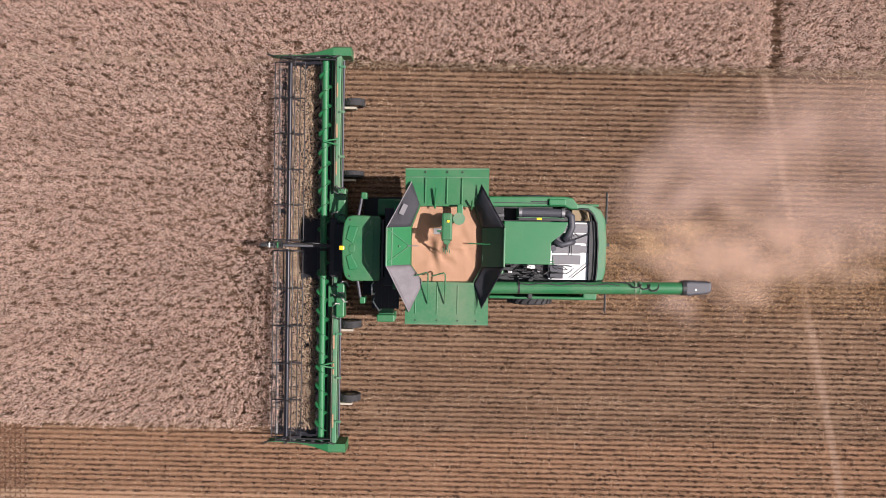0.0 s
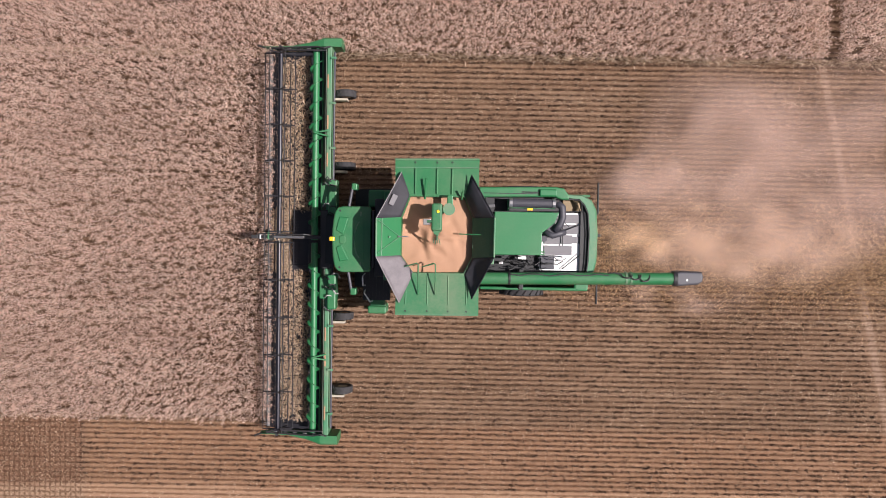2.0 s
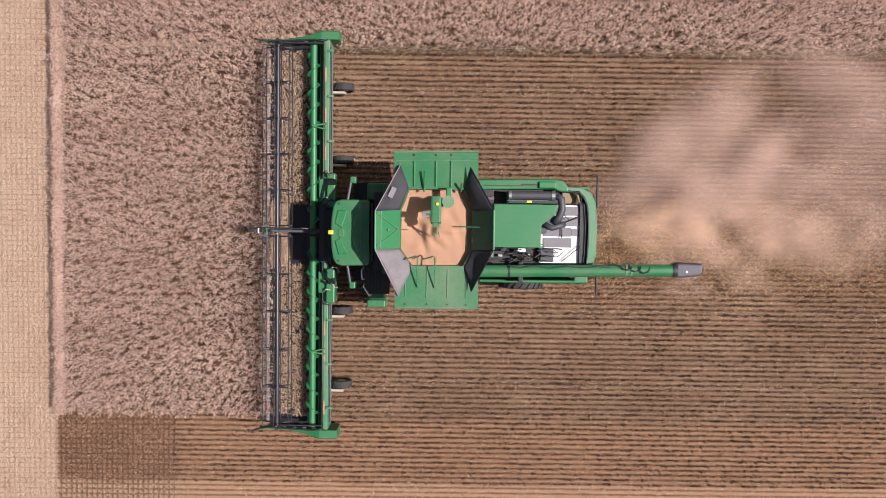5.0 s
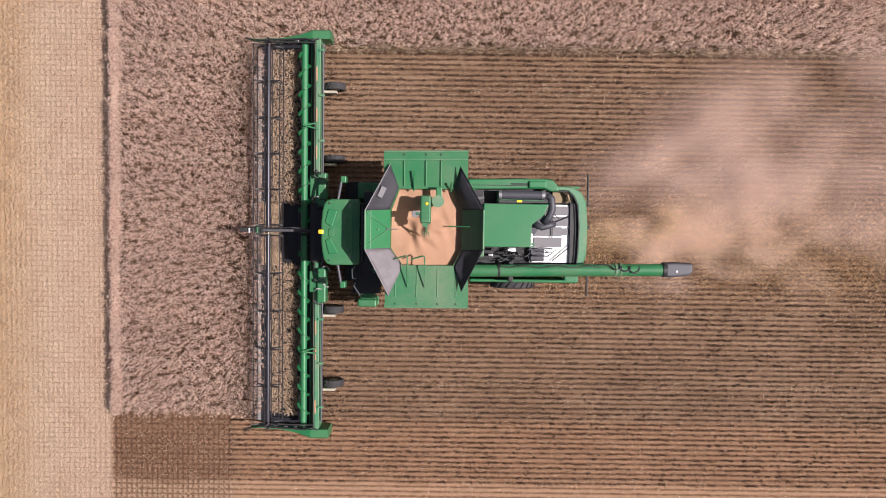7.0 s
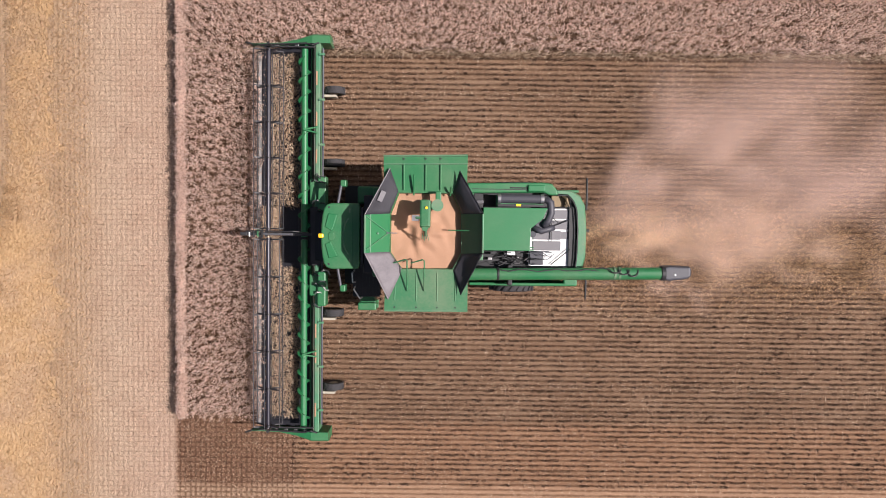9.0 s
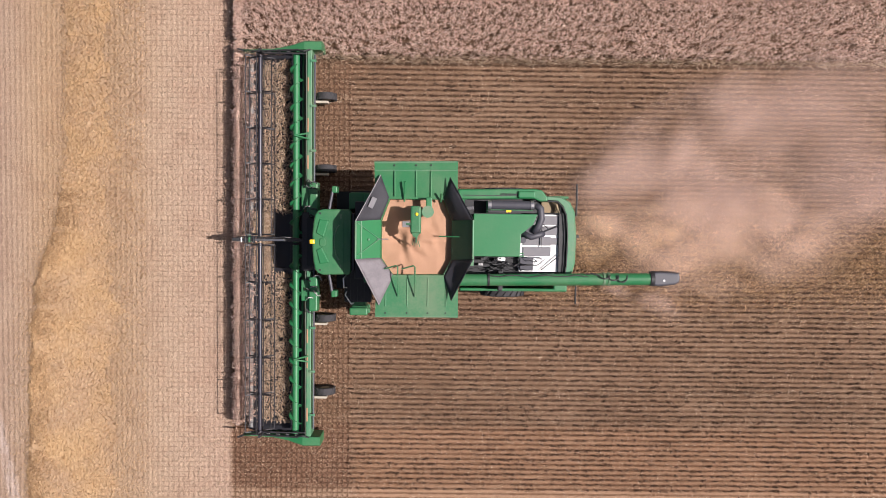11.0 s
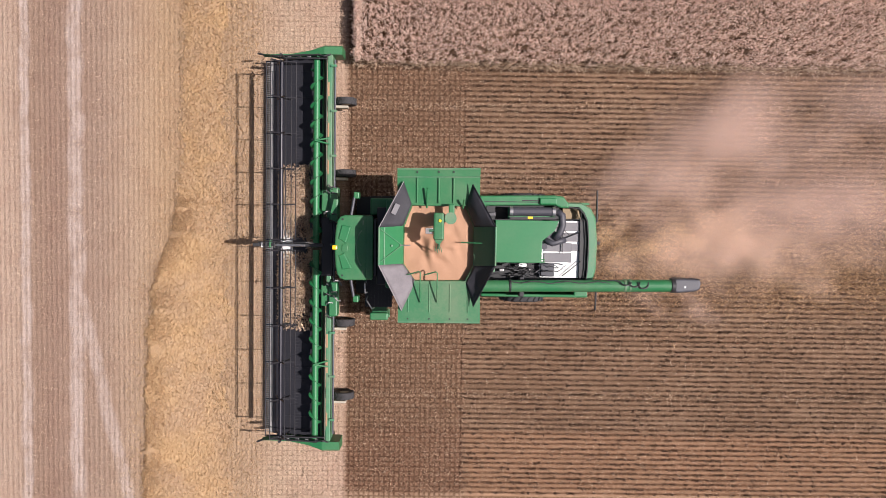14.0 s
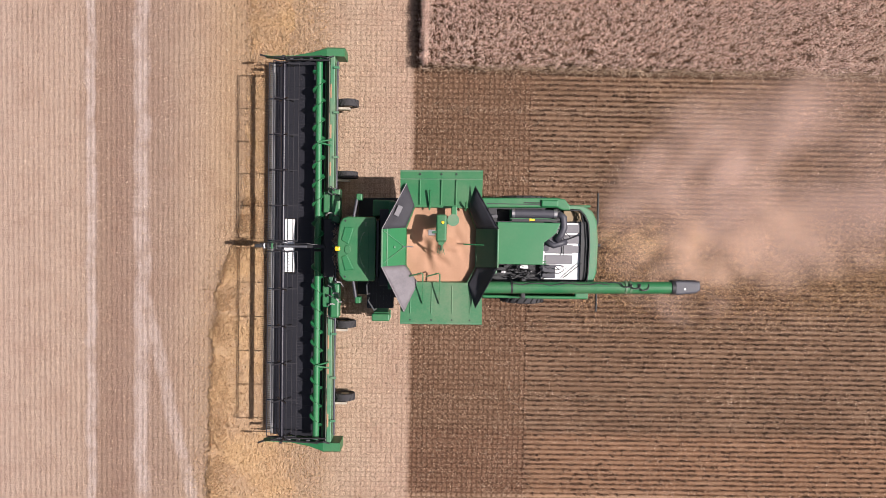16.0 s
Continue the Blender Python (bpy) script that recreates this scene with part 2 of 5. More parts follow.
def dust_mat(name, color, alpha, scale, lo, hi):
    """Hanging dust: thin scattering veils, dense in the middle of a puff, torn into wisps, gone at its rim."""
    k = Nodes(name)
    co = k.coords()
    info = k.n.new("ShaderNodeObjectInfo")
    shift = k.n.new("ShaderNodeVectorMath")
    shift.operation = "MULTIPLY_ADD"
    k.link(co, shift.inputs[0])
    shift.inputs[1].default_value = (1, 1, 0.45)
    comb = k.n.new("ShaderNodeCombineXYZ")
    for s, f in zip(comb.inputs, (37.0, 19.0, 11.0)):
        k.link(k.math("MULTIPLY", info.outputs["Random"], f), s)
    k.link(comb.outputs[0], shift.inputs[2])
    n = k.noise(shift.outputs[0], scale, 6, 0.68)
    broad = k.noise(shift.outputs[0], 0.9, 2, 0.5)
    flat = k.n.new("ShaderNodeVectorMath")
    flat.operation = "MULTIPLY"
    k.link(co, flat.inputs[0])
    flat.inputs[1].default_value = (1, 1, 0)
    ln = k.n.new("ShaderNodeVectorMath")
    ln.operation = "LENGTH"
    k.link(flat.outputs[0], ln.inputs[0])
    reach = k.math("ADD", ln.outputs["Value"], k.math("MULTIPLY", k.math("SUBTRACT", broad, 0.5), 0.7))
    fade = k.math("MULTIPLY", k.step(reach, 0.05, 0.82, 1.0, 0.0), k.step(ln.outputs["Value"], 0.75, 1.0, 1.0, 0.0))
    dens = k.math("MULTIPLY", k.math("MULTIPLY", k.step(n, lo, hi), alpha), fade)
    k.n.remove(k.bsdf)
    dif, tra = k.n.new("ShaderNodeBsdfDiffuse"), k.n.new("ShaderNodeBsdfTranslucent")
    for b in (dif, tra):
        b.inputs["Color"].default_value = (*color, 1)
    even = k.n.new("ShaderNodeCombineXYZ")
    even.inputs[0].default_value, even.inputs[2].default_value = 0.35, 0.94
    k.link(even.outputs[0], dif.inputs["Normal"])
    both, clear, mixed = k.n.new("ShaderNodeMixShader"), k.n.new("ShaderNodeBsdfTransparent"), k.n.new("ShaderNodeMixShader")
    both.inputs[0].default_value = 0.35
    k.link(dif.outputs[0], both.inputs[1])
    k.link(tra.outputs[0], both.inputs[2])
    k.link(dens, mixed.inputs[0])
    k.link(clear.outputs[0], mixed.inputs[1])
    k.link(both.outputs[0], mixed.inputs[2])
    k.link(mixed.outputs[0], k.out.inputs["Surface"])
    return k.mat


DUST = dust_mat("hanging_dust", (0.6, 0.44, 0.37), 0.054, 2.3, 0.12, 0.9)
WARM = dust_mat("warm_low_dust", (0.64, 0.455, 0.345), 0.09, 2.3, 0.15, 0.88)
HAZE = dust_mat("thin_dust_haze", (0.6, 0.44, 0.375), 0.05, 2.6, 0.16, 0.88)
CHAFF = dust_mat("golden_chaff_dust", (0.76, 0.53, 0.32), 0.09, 2.4, 0.2, 0.82)


# ---------------------------------------------------------------- mesh helpers
def finish(name, bm, mat, smooth=False):
    bmesh.ops.recalc_face_normals(bm, faces=bm.faces)
    me = bpy.data.meshes.new(name)
    bm.to_mesh(me)
    bm.free()
    me.materials.append(mat)
    if smooth:
        me.polygons.foreach_set("use_smooth", [True] * len(me.polygons))
    return me


def part(name, bm, mat, parent=None, label="", smooth=False):
    ob = new(name, finish(name, bm, mat, smooth))
    if parent is not None:
        ob.parent = parent
    return tagged(ob, label)


def raw(name, verts, faces, mat):
    me = bpy.data.meshes.new(name)
    me.from_pydata(verts, [], faces)
    me.materials.append(mat)
    return me


def box(lo, hi, bev=0.015, bm=None, m=None):
    bm = bm or bmesh.new()
    c = [(a + b) / 2 for a, b in zip(lo, hi)]
    s = [abs(b - a) for a, b in zip(lo, hi)]
    mat = Matrix.Translation(c) @ Matrix.Diagonal((*s, 1))
    if m is not None:
        mat = m @ mat
    g = bmesh.ops.create_cube(bm, size=1, matrix=mat)
    if bev:
        edges = list({e for v in g["verts"] for e in v.link_edges})
        bmesh.ops.bevel(bm, geom=edges, offset=min(bev, min(s) * 0.45), segments=2, affect="EDGES", profile=0.5)
    return bm


def rod(a, b, r, seg=10, bm=None, r2=None):
    bm = bm or bmesh.new()
    a, b = Vector(a), Vector(b)
    d = b - a
    m = Matrix.Translation((a + b) / 2) @ d.to_track_quat("Z", "Y").to_matrix().to_4x4()
    bmesh.ops.create_cone(bm, cap_ends=True, segments=seg, radius1=r, radius2=r if r2 is None else r2, depth=d.length, matrix=m)
    return bm


def pipe(points, r, seg=8, bm=None):
    """A bent pipe through the points."""
    bm = bm or bmesh.new()
    pts = [Vector(p) for p in points]
    rings = []
    for i, p in enumerate(pts):
        d = (pts[min(i + 1, len(pts) - 1)] - pts[max(i - 1, 0)]).normalized()
        side = d.cross(Vector((0, 0, 1)))
        side = side.normalized() if side.length > 0.05 else Vector((1, 0, 0))
        up = side.cross(d)
        rings.append([bm.verts.new(p + r * (math.cos(a) * side + math.sin(a) * up)) for a in (2 * math.pi * j / seg for j in range(seg))])
    for q, w in zip(rings, rings[1:]):
        for j in range(seg):
            bm.faces.new((q[j], q[(j + 1) % seg], w[(j + 1) % seg], w[j]))
    bm.faces.new(rings[0])
    bm.faces.new(rings[-1])
    return bm


def prism(outline, z0, z1, bev=0.02, bm=None):
    """A plan outline raised from z0 to z1, its edges rounded."""
    bm = bm or bmesh.new()
    lo = [bm.verts.new((x, y, z0)) for x, y in outline]
    hi = [bm.verts.new((x, y, z1)) for x, y in outline]
    n = len(outline)
    fs = [bm.faces.new(lo), bm.faces.new(hi)] + [bm.faces.new((lo[i], lo[(i + 1) % n], hi[(i + 1) % n], hi[i])) for i in range(n)]
    bmesh.ops.recalc_face_normals(bm, faces=fs)
    if bev:
        bmesh.ops.bevel(bm, geom=list({e for e in fs[1].edges}), offset=bev, segments=3, affect="EDGES", profile=0.5)
    return bm


def sheet(corners, thick, bm=None, bev=0.0):
    """A plate with the four corners given, thickened along its normal."""
    bm = bm or bmesh.new()
    c = [Vector(p) for p in corners]
    n = (c[1] - c[0]).cross(c[-1] - c[0]).normalized() * thick
    a = [bm.verts.new(p) for p in c]
    b = [bm.verts.new(p - n) for p in c]
    k = len(c)
    bm.faces.new(a)
    bm.faces.new(b[::-1])
    for i in range(k):
        bm.faces.new((a[i], b[i], b[(i + 1) % k], a[(i + 1) % k]))
    return bm


def ring_outline(cx, cy, hx, hy, r, seg=6):
    """A rectangle with rounded corners, in plan."""
    pts = []
    for sx, sy, a0 in ((1, 1, 0), (-1, 1, 90), (-1, -1, 180), (1, -1, 270)):
        for i in range(seg + 1):
            a = radians(a0 + 90 * i / seg)
            pts.append((cx + sx * (hx - r) + r * math.cos(a), cy + sy * (hy - r) + r * math.sin(a)))
    return pts


def thing(name, label, category, group="", kind=""):
    return tagged(new(name), label, category, group, kind)


def tyre_bm(r, w, lugs, hub):
    """A tractor tyre round the y axis, with slanted lugs."""
    bm = bmesh.new()
    prof = [(hub, -w * 0.42), (r * 0.86, -w * 0.5), (r * 0.95, -w * 0.43), (r * 0.965, 0), (r * 0.95, w * 0.43), (r * 0.86, w * 0.5), (hub, w * 0.42)]
    seg = 36
    rings = [[bm.verts.new((p * math.cos(2 * math.pi * i / seg), q, p * math.sin(2 * math.pi * i / seg))) for p, q in prof] for i in range(seg)]
    for i in range(seg):
        a, b = rings[i], rings[(i + 1) % seg]
        for j in range(len(prof) - 1):
            bm.faces.new((a[j], a[j + 1], b[j + 1], b[j]))
    for i in range(lugs):
        for s in (-1, 1):
            a = 2 * math.pi * (i + (0.5 if s > 0 else 0)) / lugs
            m = Matrix.Rotation(-a, 4, "Y") @ Matrix.Translation((r * 0.97, s * w * 0.24, 0)) @ Matrix.Rotation(radians(s * 38), 4, "X")
            box((-r * 0.04, -w * 0.25, -0.022 * r / 0.4), (r * 0.035, w * 0.25, 0.022 * r / 0.4), 0, bm, m)
    return bm


# ---------------------------------------------------------------- ground, stubble, crop
def blades(rng, base, length, width, lean, up=0.6):
    """Slim three-cornered darts: base points (n, 3), lengths, widths; returns verts and faces."""
    n = len(base)
    d = rng.normal(size=(n, 3)) * lean
    d[:, 2] = np.abs(d[:, 2]) * 0.5 + up
    d /= np.linalg.norm(d, axis=1)[:, None]
    s = np.cross(d, rng.normal(size=(n, 3)))
    s /= np.linalg.norm(s, axis=1)[:, None]
    q = np.cross(d, s)
    L, W = np.reshape(length, (-1, 1)), np.reshape(width, (-1, 1))
    mid = base + d * L * 0.45
    v = np.stack([base, mid + s * W * 0.55, mid - s * W * 0.35 + q * W * 0.5, base + d * L], 1).reshape(-1, 3)
    k = np.arange(n)[:, None] * 4
    f = np.concatenate([k + np.array([a]) for a in ((0, 2, 1), (0, 1, 3), (1, 2, 3), (2, 0, 3))])
    return v, f


def darts(name, mat, sets):
    vs, fs, o = [], [], 0
    for v, f in sets:
        vs.append(v)
        fs.append(f + o)
        o += len(v)
    v, f = np.concatenate(vs), np.concatenate(fs)
    me = bpy.data.meshes.new(name)
    me.vertices.add(len(v))
    me.vertices.foreach_set("co", v.astype(np.float32).ravel())
    me.loops.add(len(f) * 3)
    me.loops.foreach_set("vertex_index", f.astype(np.int32).ravel())
    me.polygons.add(len(f))
    me.polygons.foreach_set("loop_start", np.arange(0, len(f) * 3, 3, dtype=np.int32))
    me.update()
    me.materials.append(mat)
    return me


def build_ground():
    bm = bmesh.new()
    bmesh.ops.create_grid(bm, x_segments=8, y_segments=8, size=2000)
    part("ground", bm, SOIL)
    tagged(bpy.data.objects["ground"], "brown harvested field soil beside a pale straw-covered headland", "ground", kind="structure")


def rows_along(rng, x0, x1, y0, y1, pitch, step, along_x=True):
    """Points on drilled rows, with gaps and wander."""
    pts = []
    span = (y0, y1) if along_x else (x0, x1)
    run = (x0, x1) if along_x else (y0, y1)
    for r in np.arange(span[0], span[1], pitch):
        n = int((run[1] - run[0]) / step)
        a = run[0] + (np.arange(n) + rng.uniform(-0.4, 0.4, n)) * step
        b = r + rng.normal(size=n) * 0.012 + 0.012 * np.sin(a * 1.3 + r * 7)
        keep = rng.random(n) > 0.18
        p = np.stack([a, b, np.zeros(n)], 1)[keep]
        pts.append(p if along_x else p[:, [1, 0, 2]])
    return np.concatenate(pts)


def build_stubble():
    rng = np.random.default_rng(5)
    pts = rows_along(rng, CROSS, 21, -9.3, 6.8, 0.187, 0.125)
    near = np.abs(pts[:, 0] - (16.2 - 0.215 * pts[:, 1])) > 0.25
    pts = pts[near]
    sets = []
    for k in range(2):
        b = pts + rng.normal(size=pts.shape) * (0.03, 0.022, 0)
        sets.append(blades(rng, b, rng.uniform(0.06, 0.15, len(b)), rng.uniform(0.018, 0.034, len(b)), 0.25))
    tufts = np.repeat(pts[rng.random(len(pts)) < 0.55], 5, axis=0)
    b = tufts + rng.normal(size=tufts.shape) * (0.032, 0.018, 0)
    stools = [blades(rng, b, rng.uniform(0.09, 0.18, len(b)), rng.uniform(0.028, 0.046, len(b)), 0.2)]
    tagged(new("stubble", darts("stubble_stools", STUBBLE_DARK, stools)), "dark cut plant stools standing along the drilled rows", "stubble", kind="stuff")
    tagged(new("stubble", darts("stubble", STUBBLE, sets)), "dark brown cut stalks in close drilled rows", "stubble", kind="stuff")
    cr = np.concatenate([rows_along(rng, EDGE - 0.3, CROSS, -9.3, 6.8, 0.187, 0.15), rows_along(rng, EDGE - 0.04, CROSS, -9.3, 6.8, 0.19, 0.13, False)])
    sets = []
    for k in range(2):
        b = cr[rng.random(len(cr)) < 0.8]
        b = b + rng.normal(size=b.shape) * (0.035, 0.035, 0)
        sets.append(blades(rng, b, rng.uniform(0.06, 0.13, len(b)), rng.uniform(0.014, 0.028, len(b)), 0.3))
    tagged(new("stubble", darts("crossed_stubble", STUBBLE, sets)), "reddish-brown stubble with headland rows crossing the field rows", "stubble", kind="stuff")
    hp = np.concatenate([rows_along(rng, -31, -24.4, -11, 10.5, 0.19, 0.1, False), rows_along(rng, -20.2, EDGE, -11, 10.5, 0.19, 0.12, False)])
    sets = []
    for k in range(2):
        b = hp + rng.normal(size=hp.shape) * (0.014, 0.03, 0)
        sets.append(blades(rng, b, rng.uniform(0.03, 0.08, len(b)), rng.uniform(0.014, 0.028, len(b)), 0.5))
    tagged(new("stubble", darts("headland_stubble", STUBBLE_PALE, sets)), "pale headland stubble in rows across the field end", "stubble", kind="stuff")
    lp = rows_along(rng, -31, 21, -12, -9.4, 0.19, 0.1)
    sets = [blades(rng, lp + rng.normal(size=lp.shape) * (0.03, 0.03, 0), rng.uniform(0.03, 0.08, len(lp)), rng.uniform(0.014, 0.03, len(lp)), 0.6)]
    tagged(new("stubble", darts("border_stubble", STUBBLE_PALE, sets)), "pale stubble strip along the older pass", "stubble", kind="stuff")


def litter(name, mat, label, areas, seed, long=(0.05, 0.16), between=False):
    """Loose straws lying on the ground: areas of x0, x1, y0, y1, number."""
    rng = np.random.default_rng(seed)
    sets = []
    for x0, x1, y0, y1, n in areas:
        b = np.stack([rng.uniform(x0, x1, n), rng.uniform(y0, y1, n), rng.uniform(0.005, 0.03, n)], 1)
        if between:
            b[:, 1] = -9.3 + 0.187 * (np.round((b[:, 1] + 9.3) / 0.187 - 0.5) + 0.5) + rng.normal(size=n) * 0.05
        sets.append(blades(rng, b, rng.uniform(*long, n), rng.uniform(0.008, 0.02, n), (1.0, 1.0, 0.1), 0.02))
    return tagged(new(name, darts(name, mat, sets)), label, "straw", kind="stuff")


def build_litter():
    lines = [(EDGE, 21, y - 0.13, y + 0.13, 2400) for y in (5.1, 2.5, -2.9, -5.6)]
    litter("straw_litter", STRAW, "thin pale straw scattered between the stubble rows",
           [(EDGE, 21, -9.3, 6.8, 26000), (EDGE, CROSS, -9.3, 6.8, 5000), (-31, -22, -11, 10.5, 9000), (-22, EDGE, -11, 10.5, 9000), (-16, 21, -12, -9.2, 6000), *lines], 11)
    litter("chaff_litter", CHIP, "brown and tan chips of stalk and pod on the soil",
           [(EDGE, 21, -9.3, 6.8, 62000), (EDGE, 21, -9.3, -6.0, 9000)], 12, (0.035, 0.1), True)


WIND = ((-12.0, -24.1), (-9.4, -24.05), (-6.0, -23.95), (-3.6, -23.9), (-2.2, -23.72), (-1.1, -23.55), (0.0, -23.1), (1.0, -22.83), (3.0, -22.6), (8.6, -22.5), (12.0, -22.45))


def wind_edge(y):
    ys, xs = zip(*WIND)
    return float(np.interp(y, ys, xs))


def build_windrow():
    """The straw bed on the headland: a low mound with a broken, steep lip towards -x."""
    bm = bmesh.new()
    ny, nx = 240, 40
    grid = []
    for j in range(ny + 1):
        y = -12 + 24 * j / ny
        e = wind_edge(y) + 0.25 * noise.noise((y * 1.3, 3, 0)) + 0.17 * noise.noise((y * 5, 9, 0)) + 0.11 * noise.noise((y * 13, 5, 0)) + 0.06 * noise.noise((y * 31, 2, 0))
        lip = 0.012 + 0.12 * max(0.0, min(1.0, (1.6 - y) / 2.5)) * max(0.25, 0.75 + 0.7 * noise.noise((y * 1.1, 1, 7)))
        row = []
        for i in range(nx + 1):
            u = i / nx
            x = e + (-19.9 + 0.9 * noise.noise((y * 0.5, 8, 2)) - e) * u ** 1.5
            h = lip * min(1, u / (0.1 + 0.2 * max(0.0, min(1.0, (y + 1.5) / 2)))) ** 0.8 * (1 - u) ** 1.1 + 0.012 * noise.noise((x * 3.5, y * 3.5, 0)) * (1 if 0 < u < 1 else 0)
            z = -0.006 if i in (0, nx) else 0.012 + h - 0.045 * max(0.0, (u - 0.55) / 0.45)
            row.append(bm.verts.new((x, y, z)))
        grid.append(row)
    for a, b in zip(grid, grid[1:]):
        for i in range(nx):
            bm.faces.new((a[i], a[i + 1], b[i + 1], b[i]))
    k = Nodes("straw_bed")
    co = k.coords()
    f, g = k.noise(co, 9, 6, 0.7, stretch=(1.6, 0.8, 1)), k.noise(co, 0.7, 4)
    k.set(color=k.mix(k.step(g, 0.3, 0.7), k.ramp(f, [(0.3, (0.24, 0.14, 0.065)), (0.5, (0.39, 0.25, 0.128)), (0.72, (0.53, 0.37, 0.21))]),
                      k.ramp(f, [(0.3, (0.25, 0.155, 0.09)), (0.55, (0.37, 0.25, 0.155)), (0.75, (0.5, 0.37, 0.25))])), rough=0.9, spec=0.15)
    k.bump(f, 1.0, 0.05)
    tagged(part("straw_windrow", bm, k.mat, smooth=True), "golden bed of loose straw with a shadowed broken lip", "straw", kind="stuff")
    rng = np.random.default_rng(21)
    n = 28000
    y = rng.uniform(-12, 12, n)
    e = np.interp(y, *[np.array(c) for c in zip(*WIND)])
    x = e + (-19.6 - e) * rng.random(n) ** 1.2 - np.where(rng.random(n) < 0.35, 0.9, 0.15) * rng.random(n) ** 2
    b = np.stack([x, y, rng.uniform(0.03, 0.15, n) * (1 - 0.8 * (x - e) / (-19.6 - e)).clip(0.1, 1)], 1)
    tagged(new("loose_straw", darts("loose_straw", GOLD, [blades(rng, b, rng.uniform(0.05, 0.15, n), rng.uniform(0.01, 0.022, n), (1.0, 1.0, 0.1), 0.02)])),
           "golden straws lying loose on the straw bed", "straw", kind="stuff")
    n = 16000
    y = rng.uniform(-12, 1.6, n)
    e = np.interp(y, *[np.array(c) for c in zip(*WIND)])
    tuft = np.array([noise.noise((v * 2.1, 4, 1)) for v in y])
    y, e, tuft = y[tuft > -0.35], e[tuft > -0.35], tuft[tuft > -0.35]
    n = len(y)
    b = np.stack([e + np.where(rng.random(n) < 0.93, np.abs(rng.normal(0.06, 0.4, n)) + 0.05, 0.1 - 0.8 * rng.random(n) ** 1.8), y, rng.uniform(0.05, 0.13 + 0.05 * tuft.clip(0, 1), n)], 1)
    tagged(new("tangled_straw", darts("tangled_straw", GOLD, [blades(rng, b, rng.uniform(0.05, 0.14, n), rng.uniform(0.01, 0.02, n), (1.0, 1.0, 0.3), 0.08)])),
           "golden tangled straw heaped along the edge of the bed", "straw", kind="stuff")


CROP_Y0, CROP_Y1 = -6.72, 6.62
STRIP = 0.42


def crop_mesh(rng, w, y0, y1, name, per=68, pods=14, tall=0.68, rim=False):
    """A stand of dry plants, w wide in x about 0: pod clusters round upright stems."""
    n = int(w * (y1 - y0) * per)
    pitch = per ** -0.5
    cols = max(1, round(w / pitch))
    n = cols * int((y1 - y0) / pitch)
    px = -w / 2 + (np.arange(n) % cols + 0.5 + rng.uniform(-0.5, 0.5, n)) * w / cols
    py = y0 + (np.arange(n) // cols + 0.5 + rng.uniform(-0.9, 0.9, n)) * pitch
    holes = int(w * (y1 - y0) * 0.8)
    hx, hy, hr = rng.uniform(-w / 2, w / 2, holes), rng.uniform(y0, y1, holes), rng.uniform(0.04, 0.11, holes)
    keep = np.ones(n, bool)
    for a, b, c in zip(hx, hy, hr):
        keep &= (px - a) ** 2 + (py - b) ** 2 > c * c
    px, py = px[keep], py[keep]
    if rim:
        m = int((y1 - y0) * 110)
        px = np.concatenate([px, -w / 2 + rng.uniform(0.06, 0.22, m)])
        py = np.concatenate([py, rng.uniform(y0, y1, m)])
    n = len(px)
    h = tall * rng.normal(1, 0.16, n).clip(0.6, 1.35)
    stem = blades(rng, np.stack([px, py, np.zeros(n)], 1), h, np.full(n, 0.02), 0.12, 1.0)
    k = np.repeat(np.arange(n), pods)
    m = len(k)
    rad = np.abs(rng.normal(size=m)) * 0.05
    ang = rng.uniform(0, 2 * math.pi, m)
    b = np.stack([px[k] + rad * np.cos(ang), py[k] + rad * np.sin(ang), h[k] * rng.uniform(0.35, 1.0, m) ** 0.7], 1)
    pod = blades(rng, b, rng.uniform(0.06, 0.14, m), rng.uniform(0.023, 0.044, m), 0.9, 0.3)
    return darts(name, CROP, [stem, pod])


